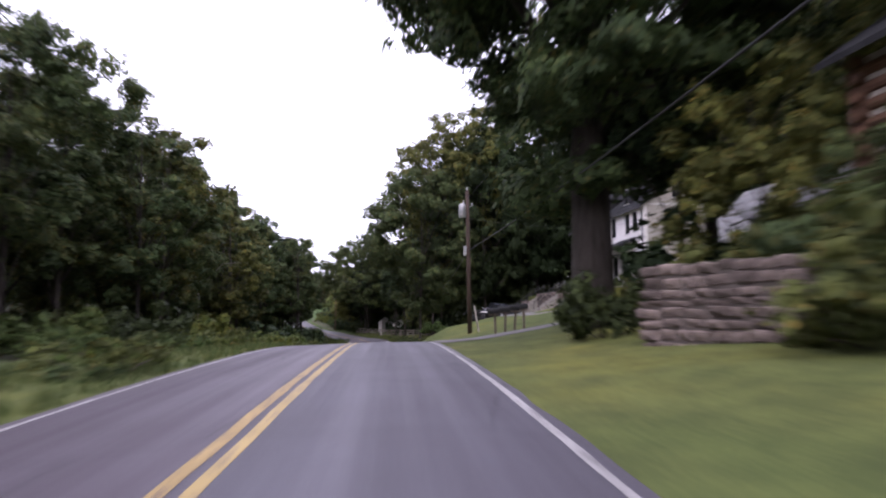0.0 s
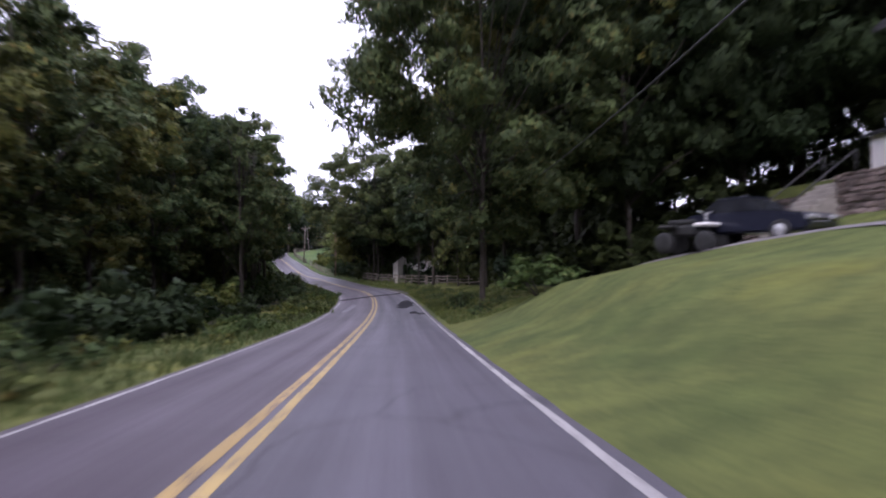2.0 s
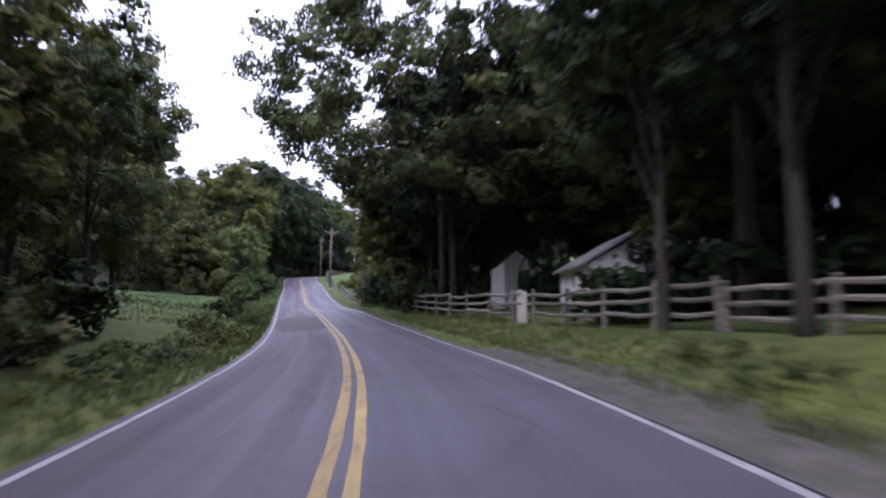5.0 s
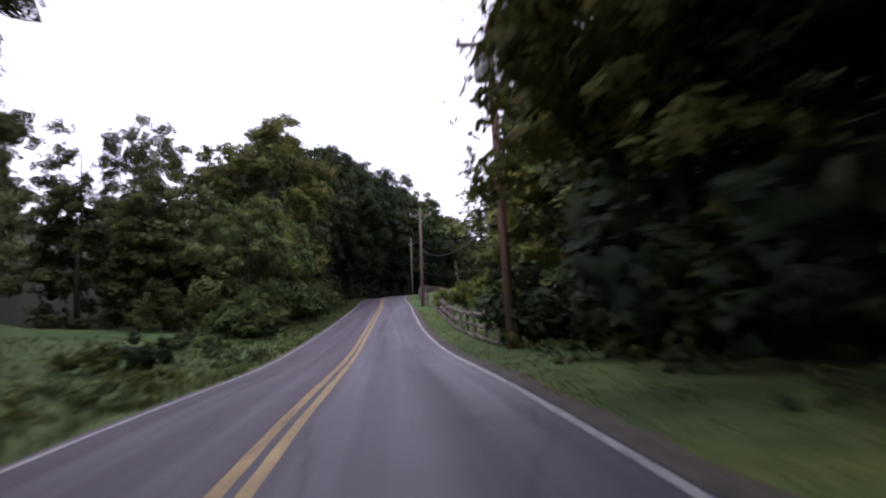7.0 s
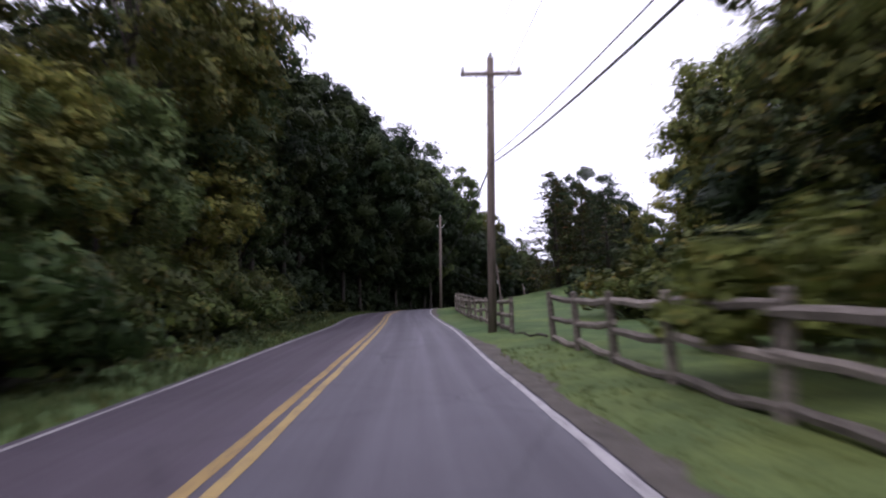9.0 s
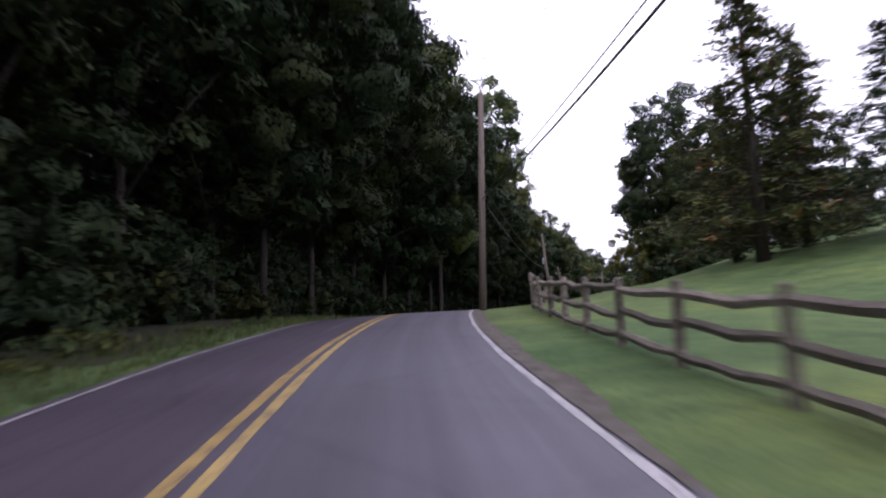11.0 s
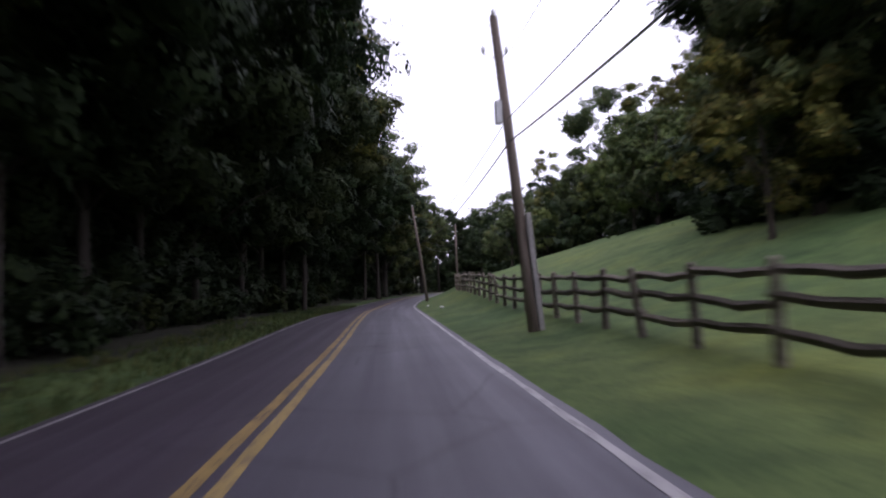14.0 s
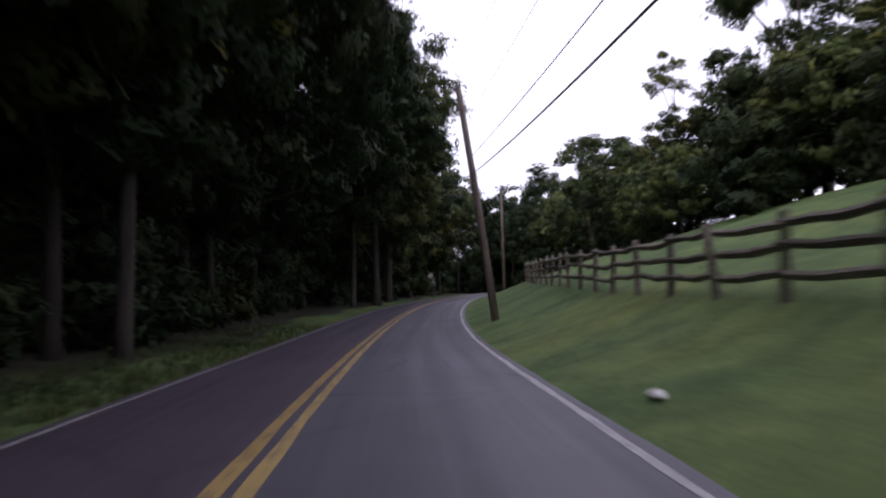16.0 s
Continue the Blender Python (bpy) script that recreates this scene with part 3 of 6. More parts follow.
def make_tree(seed, height, spread, base, clumps, per, leaf, mat, bark=None, trunk_r=0.22, bushy=0.5, label="", category="tree", conical=0.0, group="roadside trees", level=1, heart=0.75):
    """A tree of real size: tapered trunk, limbs to its clumps, and a crown of many leaves."""
    rng = np.random.default_rng(seed)
    root = empty("tree", Matrix())
    c0 = base * height
    half = (height - c0) / 2
    mid = c0 + half
    cl, rr = [], []
    while len(cl) < clumps:
        d = rng.normal(size=3)
        d /= np.linalg.norm(d)
        r = rng.uniform(bushy, 1.0) ** 0.6
        zz = d[2] * r
        f = 1.0 - conical * (zz * 0.5 + 0.5)
        lobe = 1 + 0.17 * math.sin(3 * math.atan2(d[1], d[0]) + seed) + 0.12 * math.sin(5 * d[2] + seed * 1.7)
        p = np.array([d[0] * r * spread * f * lobe, d[1] * r * spread * f * lobe, mid + zz * half * (0.88 + 0.07 * math.sin(2 * math.atan2(d[1], d[0]) + 2 * seed))])
        cl.append(p)
        rr.append(spread * rng.uniform(0.16, 0.3) * (0.6 + 0.4 * f))
    v, f = [], []
    lean = rng.normal(size=2) * 0.02 * height
    spine = [Vector((lean[0] * t * t, lean[1] * t * t, height * 0.86 * t - 0.3)) for t in (0, 0.06, 0.25, 0.5, 0.75, 1.0)]
    tube_data(v, f, spine, [trunk_r * 1.5, trunk_r, trunk_r * 0.85, trunk_r * 0.6, trunk_r * 0.35, trunk_r * 0.08], 8)
    for i, c in enumerate(cl[:: max(1, clumps // 10)]):
        t = min(0.8, max(0.18, (c[2] - 0.2 * height) / height))
        a = Vector((lean[0] * t * t, lean[1] * t * t, height * 0.86 * t))
        b = Vector(c)
        q = a.lerp(b, 0.5) + Vector((0, 0, 0.06 * (b - a).length))
        tube_data(v, f, [a, q, b], [trunk_r * 0.42 * (1 - t * 0.6), trunk_r * 0.25 * (1 - t * 0.6), 0.02], 5)
    link("trunk", mesh_of("trunk", v, f, bark or M_BARK, True), root)
    link("crown", leaf_cloud("crown", clump_leaves(cl, rr, per, leaf, rng, 0.75, heart, level), mat, rng), root)
    return tagged(root, label, category, group)


def make_conifer(seed, height, spread, per, leaf, mat, label):
    rng = np.random.default_rng(seed)
    root = empty("conifer", Matrix())
    v, f = [], []
    tube_data(v, f, [Vector((0, 0, -0.3)), Vector((0, 0, height * 0.5)), Vector((0, 0, height))], [0.2, 0.12, 0.02], 8)
    cs, ns, ss = [], [], []
    z = height * 0.1
    while z < height * 0.98:
        t = z / height
        reach = spread * (1 - t) ** 0.8 * rng.uniform(0.8, 1.1) + 0.15
        for k in range(6):
            a = rng.uniform(0, 2 * math.pi)
            r = reach * rng.uniform(0.7, 1.15)
            tip = Vector((math.cos(a) * r, math.sin(a) * r, z - 0.12 * r))
            tube_data(v, f, [Vector((0, 0, z)), tip], [0.035, 0.008], 4)
            n = int(per * (0.3 + r / spread))
            s = rng.uniform(0.15, 1.05, n) ** 0.8
            p = np.array([[math.cos(a) * r, math.sin(a) * r, -0.12 * r]]) * s[:, None] + rng.normal(size=(n, 3)) * np.array([0.22, 0.22, 0.12]) * (0.4 + r / spread)
            p[:, 2] += z
            nn = rng.normal(size=(n, 3)) * 0.5 + np.array([0, 0, 0.8])
            cs.append(p), ns.append(nn / np.linalg.norm(nn, axis=1)[:, None]), ss.append(leaf * rng.uniform(0.6, 1.3, n))
        z += height * 0.045
    link("trunk", mesh_of("trunk", v, f, M_BARK, True), root)
    link("crown", leaf_cloud("crown", (np.concatenate(cs), np.concatenate(ns), np.concatenate(ss), []), mat, rng), root)
    return tagged(root, label, "conifer", "roadside trees")


def make_bush(seed, height, spread, clumps, per, leaf, mat, label, name="bush", group="roadside bushes", wide=2.6, share=0.6):
    rng = np.random.default_rng(seed)
    root = empty(name, Matrix())
    cl, rr = [], []
    v, f = [], []
    for _ in range(clumps):
        a, r = rng.uniform(0, 2 * math.pi), spread * math.sqrt(rng.uniform(0, 1)) * 0.85
        top = height * (1 - 0.55 * (r / spread) ** 2)
        c = np.array([math.cos(a) * r, math.sin(a) * r, rng.uniform(0.12, 0.85) * top])
        cl.append(c)
        rr.append(min(spread, height) * rng.uniform(0.2, 0.34))
        if len(cl) % 3 == 1:
            tube_data(v, f, [Vector((0.15 * c[0], 0.15 * c[1], -0.1)), Vector((0.6 * c[0], 0.6 * c[1], c[2] * 0.6)), Vector(c)], [0.03, 0.02, 0.006], 4)
    link("stem", mesh_of("stem", v, f, M_BARK, True), root)
    link("foliage", leaf_cloud("foliage", clump_leaves(cl, rr, per, leaf, rng, 0.85, wide=wide, share=share), mat, rng), root)
    return tagged(root, label, "bush", group)


OAK = dict(trunk_r=0.3, bushy=0.55)
KINDS = {
    "oak": [make_tree(11, 20, 5.6, 0.14, 84, 34, 0.17, M_LEAF, label="tall broadleaf tree with a dense green crown", **OAK),
            make_tree(12, 20, 5.2, 0.16, 84, 34, 0.17, M_LEAF_SHADED, label="tall tree with a dense crown in shaded leaf colour", **OAK),
            make_tree(13, 20, 5.4, 0.1, 84, 34, 0.17, M_LEAF, label="broadleaf tree with an uneven green crown", **OAK)],
    "broad": [make_tree(15, 20, 6.6, 0.1, 120, 36, 0.16, M_LEAF, trunk_r=0.19, bushy=0.6, label="broad dense tree with low sweeping branches"),
              make_tree(16, 20, 6.4, 0.1, 120, 36, 0.16, M_LEAF_SHADED, trunk_r=0.17, bushy=0.6, label="broad dark tree with low sweeping branches")],
    "dense": [make_tree(17, 20, 6.4, 0.07, 130, 36, 0.16, M_LEAF_SHADED, trunk_r=0.32, bushy=0.6, heart=0.85, label="dense dark tree leafed almost to the ground"),
              make_tree(18, 20, 6.2, 0.07, 130, 36, 0.16, M_LEAF, trunk_r=0.32, bushy=0.6, heart=0.85, label="dense green tree with a full rounded crown")],
    "slim": [make_tree(21, 16, 3.0, 0.14, 54, 28, 0.15, M_LEAF, trunk_r=0.16, bushy=0.4, label="slim woodland tree with a narrow green crown"),
             make_tree(22, 16, 3.4, 0.22, 54, 28, 0.15, M_LEAF_SHADED, trunk_r=0.17, bushy=0.4, label="slim dark woodland tree with a bare lower trunk"),
             make_tree(23, 16, 2.8, 0.06, 54, 28, 0.15, M_LEAF, trunk_r=0.14, bushy=0.4, label="young green tree leafed down to the ground")],
    "light": [make_tree(31, 12, 4.0, 0.05, 70, 32, 0.14, M_LEAF_LIGHT, trunk_r=0.18, bushy=0.55, label="light-green broadleaf tree with low branches"),
              make_tree(32, 12, 4.4, 0.06, 70, 32, 0.14, M_LEAF, trunk_r=0.2, bushy=0.55, label="spreading green tree with low branches")],
    "conifer": [make_conifer(41, 13, 3.6, 34, 0.17, M_NEEDLE, "dark conifer with layered drooping branches")],
    "bush": [make_bush(51, 2.2, 1.9, 22, 22, 0.085, M_LEAF, "rounded green bush beside the road"),
             make_bush(52, 2.0, 1.8, 20, 22, 0.085, M_WEED, "tangled light-green bush beside the road"),
             make_bush(53, 2.6, 2.0, 24, 22, 0.085, M_LEAF_SHADED, "green bush in shaded leaf colour at the edge of the wood")],
    "weed": [make_bush(61, 0.9, 1.2, 14, 40, 0.05, M_WEED, "tall green weeds on the road verge", "weed_clump", "verge weeds", 1.8, 0.35),
             make_bush(62, 0.75, 1.1, 14, 40, 0.045, M_LEAF, "low dark-green weeds on the road verge", "weed_clump", "verge weeds", 1.8, 0.35)],
}
NATIVE = {"oak": 20, "dense": 20, "broad": 20, "slim": 16, "light": 12, "conifer": 13, "bush": 2.2, "weed": 0.9}
TREE_RNG = random.Random(7)
USED = set()


def plant(kind, y, d, height, width=1.0, variant=None, sink=0.1, turn=None):
    some = KINDS[kind]
    ob = some[TREE_RNG.randrange(len(some)) if variant is None else variant]
    s = height / NATIVE[kind]
    a = TREE_RNG.uniform(0, 6.28)
    m = Matrix.LocRotScale(at(y, d, -sink), Euler((0, 0, a if turn is None else turn)), Vector((s * width, s * width, s)))
    if ob.name not in USED:
        USED.add(ob.name)
        ob.matrix_basis = m
        return ob
    made = copy_thing(ob, Matrix())
    made.matrix_basis = m
    return made


def wood(kind, ya, yb, da, db, count, ha, hb, wa=0.85, wb=1.15, variant=None):
    """A stretch of wood: count trees spread evenly but irregularly between stations and distances."""
    for i in range(count):
        y = ya + (yb - ya) * (i + TREE_RNG.uniform(0.1, 0.9)) / count
        d = TREE_RNG.uniform(da, db)
        height, width = TREE_RNG.uniform(ha, hb), TREE_RNG.uniform(wa, wb)
        chosen = TREE_RNG.randrange(len(KINDS[kind]))
        plant(kind, y, d, height, width, chosen if variant is None else variant)


def far_wood(stretches, seed, label, mat=None):
    """The deep rows of a wood, as one mesh of trunks and one of leaves."""
    rng = np.random.default_rng(seed)
    root = empty("far_wood", Matrix())
    v, f, clumps, radii = [], [], [], []
    for ya, yb, da, db, count, ha, hb in stretches:
        for i in range(count):
            y = ya + (yb - ya) * (i + rng.uniform(0.1, 0.9)) / count
            p = at(float(y), float(rng.uniform(min(da, db), max(da, db))))
            h = float(rng.uniform(ha, hb))
            spread = h * rng.uniform(0.22, 0.32)
            tube_data(v, f, [p - Vector((0, 0, 0.5)), p + Vector((0, 0, h * 0.8))], [0.26, 0.06], 6)
            c, r = [], []
            for _ in range(26):
                d = rng.normal(size=3)
                d /= np.linalg.norm(d)
                k = rng.uniform(0.35, 1.0) ** 0.6
                c.append(np.array([p.x + d[0] * k * spread, p.y + d[1] * k * spread, p.z + h * (0.54 + 0.44 * d[2] * k)]))
                r.append(spread * rng.uniform(0.2, 0.36))
            clumps += c
            radii += r
    tagged(link("trunks", mesh_of("trunks", v, f, M_BARK, True), root), kind="stuff")
    tagged(link("leaves", leaf_cloud("leaves", clump_leaves(clumps, radii, 16, 0.27, rng), mat or M_LEAF_SHADED, rng), root), kind="stuff")
    tagged(root, label, "woods", kind="stuff")


def undergrowth(stretches, seed, label, per=14, leaf=0.2, mat=None):
    """The dense lower leaves that close a wood between its trunks, as one mesh."""
    rng = np.random.default_rng(seed)
    c, r = [], []
    for ya, yb, da, db, per_metre, top in stretches:
        for _ in range(int((yb - ya) * per_metre)):
            p = at(float(rng.uniform(ya, yb)), float(rng.uniform(min(da, db), max(da, db))))
            c.append(np.array([p.x, p.y, p.z + top * rng.uniform(0.02, 1.0) ** 1.3]))
            r.append(rng.uniform(0.8, 1.7))
    tagged(link("undergrowth", leaf_cloud("undergrowth", clump_leaves(c, r, per, leaf, rng, 0.9), mat or M_LEAF_SHADED, rng)), label, "undergrowth", kind="stuff")


# wood on the far side of the road, first stretch
undergrowth([(198, 232, -6.6, -8.6, 4, 2.6), (186, 226, -9, -14, 7, 6), (-20, 142, -15, -22, 5, 8), (-20, 142, -24, -34, 4, 14), (124, 200, -33, -41, 5, 9), (180, 262, -28, -50, 5, 9), (128, 200, -42, -60, 5, 9), (122, 146, -13, -20, 5, 9)], 81, "dense undergrowth of the far wood", mat=M_LEAF)
# without a mat, undergrowth takes the leaves that have shade in their colour
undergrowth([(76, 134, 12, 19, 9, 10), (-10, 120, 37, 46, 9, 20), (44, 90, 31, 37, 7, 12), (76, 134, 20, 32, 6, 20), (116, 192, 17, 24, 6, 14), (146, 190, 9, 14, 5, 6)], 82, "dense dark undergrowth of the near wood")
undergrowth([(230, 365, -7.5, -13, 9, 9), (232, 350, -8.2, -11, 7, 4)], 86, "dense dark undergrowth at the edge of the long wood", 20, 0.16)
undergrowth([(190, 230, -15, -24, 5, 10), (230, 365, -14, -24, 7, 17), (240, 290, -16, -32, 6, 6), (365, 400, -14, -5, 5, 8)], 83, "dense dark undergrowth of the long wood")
undergrowth([(146, 194, -29, -35, 8, 5)], 89, "shady shrubs behind the meadow", 14, 0.18, M_LEAF)
undergrowth([(324, 346, 22, 30, 6, 6.5), (342, 362, 18, 28, 5, 9)], 87, "shady shrubs under the trees beside the pasture", 16, 0.18)
undergrowth([(199, 205, 9, 16, 5, 4), (205, 214, 14, 20, 5, 5), (279, 302, 15.5, 22, 9, 4.0), (302, 326, 20, 29, 5, 4.5), (342, 362, 17, 28, 5, 6), (366, 425, 10, 26, 4, 7)], 84, "thick shrubs under the field trees")
wood("slim", 2, 40, -14, -18, 9, 14, 18, variant=0)
wood("slim", 38, 96, -13, -17, 14, 15, 19, variant=2)
wood("slim", 96, 140, -10, -13, 14, 16, 19, variant=0)
wood("oak", -12, 40, -19, -27, 8, 19, 22, variant=0)
wood("oak", 40, 96, -17, -24, 10, 19, 22, variant=2)
wood("oak", 96, 142, -14, -20, 9, 19, 22)
far_wood([(-30, 150, -27, -40, 30, 17, 21), (-30, 150, -42, -62, 24, 18, 23)], 91, "dark wooded slope across the road", M_LEAF)
wood("bush", -5, 138, -8.5, -13, 40, 1.8, 3.4)
wood("weed", -5, 120, -3.9, -8, 70, 0.6, 1.2)
# slope behind the house and the wood beyond it
far_wood([(-15, 76, 37, 56, 22, 22, 28), (76, 130, 30, 56, 14, 25, 30), (-15, 160, 60, 95, 34, 22, 28), (80, 134, 16, 32, 18, 24, 30)], 92, "dark wooded hillside behind the house")
wood("oak", 28, 82, 32, 38, 8, 23, 28)
wood("oak", 92, 124, 12.5, 16, 6, 28, 32, 0.75, 0.9)
wood("slim", 96, 130, 10, 18, 12, 15, 20)
plant("dense", 92, 17, 29, 0.75, 0)
plant("dense", 101, 19, 30, 0.75, 0)
plant("dense", 110, 15, 28, 0.7, 1)
plant("broad", 124, 18.5, 24, 0.85, 1)
plant("broad", 132, 19, 22, 0.9, 1)
plant("broad", 146, 17, 20, 0.9, 1)
plant("broad", 117.5, 13.5, 22, 0.75, 1)
wood("bush", 78, 128, 11.8, 14.5, 26, 2.0, 3.8, variant=2)
plant("broad", 77.5, 13.5, 26, 0.7, 1)
plant("weed", 73, 5.2, 0.7, 1.0, 1)
plant("weed", 75, 5.8, 0.8, 1.0, 1)
plant("broad", 78, 20, 31, 0.75, 1)
wood("weed", 76, 118, 4.6, 7.5, 24, 0.5, 0.9, variant=1)
# meadow and the trees behind it
wood("light", 140, 192, -29, -36, 15, 10, 13, variant=0)
plant("dense", 169, -17.0, 20, 0.85, 1)
plant("dense", 158, -15.8, 21, 0.9, 1)
plant("dense", 177, -22, 17, 0.85, 1)
far_wood([(130, 215, -40, -58, 26, 12, 16), (130, 230, -60, -90, 24, 12, 16)], 93, "wooded hillside behind the meadow", M_LEAF)
wood("bush", 126, 192, -26.5, -31, 24, 3, 5)
wood("bush", 150, 186, -5.8, -8, 6, 0.9, 1.6)
wood("bush", 182, 197, -6.2, -9, 9, 1.6, 3.0, variant=1)
wood("weed", 118, 160, -3.8, -7.5, 26, 0.5, 0.9)
wood("weed", 160, 188, -3.8, -6.4, 12, 0.4, 0.8)
# thick wood by the sheds
plant("slim", 142.8, 7.0, 17, 1.2, 1)
plant("oak", 124, 11, 21, 1.15, 0)
plant("oak", 129, 15.5, 21, 1.15, 1)
plant("oak", 148, 12, 19, 1.1, 1)
plant("slim", 119, 8.5, 16, 1.1, 1)
plant("light", 112, 9.6, 8, 0.8, 1)
wood("slim", 148, 166, 7.0, 13, 8, 12, 16, variant=1)
wood("slim", 166, 188, 8.5, 13, 10, 11, 15, variant=0)
far_wood([(114, 195, 18, 34, 26, 17, 21), (114, 210, 36, 62, 24, 18, 23)], 94, "dark wood behind the sheds")
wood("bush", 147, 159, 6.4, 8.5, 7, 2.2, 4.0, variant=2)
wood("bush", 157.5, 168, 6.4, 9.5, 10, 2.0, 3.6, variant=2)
plant("light", 157.4, 6.3, 8.5, 0.95, 1)
plant("weed", 165.0, 4.98, 1.0, 0.6, 1)
plant("weed", 165.5, 4.95, 0.9, 0.55, 1)
wood("weed", 150, 167, 5.0, 6.2, 8, 0.5, 0.9, variant=1)
wood("bush", 168, 200, 6.8, 9.0, 16, 1.8, 3.2, variant=1)
wood("light", 168, 186, 10.4, 13.5, 8, 10, 13.5, variant=0)
plant("light", 186.5, 13.5, 12, 1.0, 1)
plant("light", 192, 13.0, 12, 1.0, 0)
plant("light", 198, 14.8, 14, 1.0, 1)
plant("oak", 155.5, 8.6, 17, 1.1, 1)
plant("oak", 149.5, 9.5, 18, 1.0, 0)
# long dark wood on the far side
wood("light", 190, 202, -8, -10.5, 5, 8.2, 9.6, variant=0)
wood("light", 202, 214, -8, -10.5, 4, 8.4, 10, variant=0)
wood("bush", 184, 216, -6.4, -8.6, 14, 2.0, 4.0, variant=1)
wood("bush", 216, 345, -7.4, -9.5, 30, 1.4, 3.0, variant=2)
wood("weed", 188, 236, -3.9, -6.6, 40, 0.4, 0.9, variant=1)
wood("weed", 236, 330, -4.0, -6.5, 34, 0.3, 0.6, variant=1)
wood("slim", 212, 226, -8, -10.5, 5, 16, 19, variant=0)
plant("oak", 189, -13.0, 11.5, 1.0, 0)
# variant 1 here brings the wood's shade in as darker leaf colour
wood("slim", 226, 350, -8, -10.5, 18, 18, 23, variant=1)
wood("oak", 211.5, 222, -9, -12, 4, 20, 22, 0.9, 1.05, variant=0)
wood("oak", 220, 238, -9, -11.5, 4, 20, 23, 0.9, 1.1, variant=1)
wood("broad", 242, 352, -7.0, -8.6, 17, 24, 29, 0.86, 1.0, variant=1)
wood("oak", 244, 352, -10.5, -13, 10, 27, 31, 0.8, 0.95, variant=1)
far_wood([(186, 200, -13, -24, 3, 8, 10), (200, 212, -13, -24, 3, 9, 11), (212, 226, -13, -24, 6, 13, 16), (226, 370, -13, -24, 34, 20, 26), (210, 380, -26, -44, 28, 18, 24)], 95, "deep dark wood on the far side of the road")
wood("oak", 352, 400, -8, -4, 6, 18, 22)
for y, d, h in ((428, -3, 20), (431, 4, 19), (427, 10.5, 18), (395, 9.5, 15), (406, 13, 11), (384, -8, 21), (396, -7, 19), (372, -8.5, 23), (380, 15, 9)):
    plant("broad", y, d, h, 0.9)
undergrowth([(416, 438, -26, 32, 24, 17), (352, 396, -13, -5.5, 7, 10), (384, 406, 8.5, 15, 7, 6), (430, 444, -12, 14, 40, 6)], 85, "dense shrubs where the road bends away")
far_wood([(398, 450, -35, 45, 24, 16, 23)], 96, "far trees where the road disappears")
# trees in the field
wood("light", 205, 217, 19, 23, 6, 12, 15)
wood("bush", 200, 206, 9.5, 13, 5, 2.2, 3.4, variant=0)
wood("bush", 205, 214, 13, 18, 6, 3, 4.5)
wood("light", 206, 216, 24, 28, 3, 8, 10)
for y, d, h in ((206.3, 9.6, 2.2), (208.4, 9.8, 2.6), (210.6, 10.6, 3.0), (212.8, 12.0, 3.0)):
    plant("bush", y, d, h, 1.0)
for y, d, h in ((250.5, 17.5, 10), (256, 15.8, 9), (244, 19, 8.5), (261, 20, 9.5)):
    plant("conifer", y, d, h, 1.5)
plant("conifer", 247, 14.6, 11.5, 1.6)
plant("conifer", 253, 18.5, 9, 1.2)
plant("dense", 288.5, 18.0, 19.5, 1.0, 0)
plant("dense", 294.0, 22.5, 16, 1.0, 0)
plant("dense", 291.0, 16.0, 16, 0.8, 1)
plant("oak", 300, 21.0, 15, 0.9, 1)
plant("light", 284.0, 23.5, 11, 1.0, 1)
plant("light", 280.5, 20.5, 8, 1.0, 0)
plant("light", 290.0, 13.6, 7.5, 0.9, 1)
wood("light", 303, 324, 20, 27, 9, 7.5, 10)
plant("dense", 351, 26.0, 19, 1.0, 1)
plant("oak", 333, 31.0, 16, 1.0, 0)
plant("oak", 323, 29.5, 15, 1.0, 2)
plant("slim", 340, 28.0, 17, 1.2, 0)
plant("slim", 356, 19.0, 15, 0.95, 0)
wood("light", 342, 360, 19, 29, 8, 8, 11)
wood("light", 347, 362, 15, 18, 3, 5, 7)
far_wood([(205, 252, 42, 62, 9, 7, 11), (310, 425, 36, 62, 22, 12, 18)], 97, "distant trees on the grassy ridge")
wood("light", 366, 420, 9, 22, 10, 9, 13)

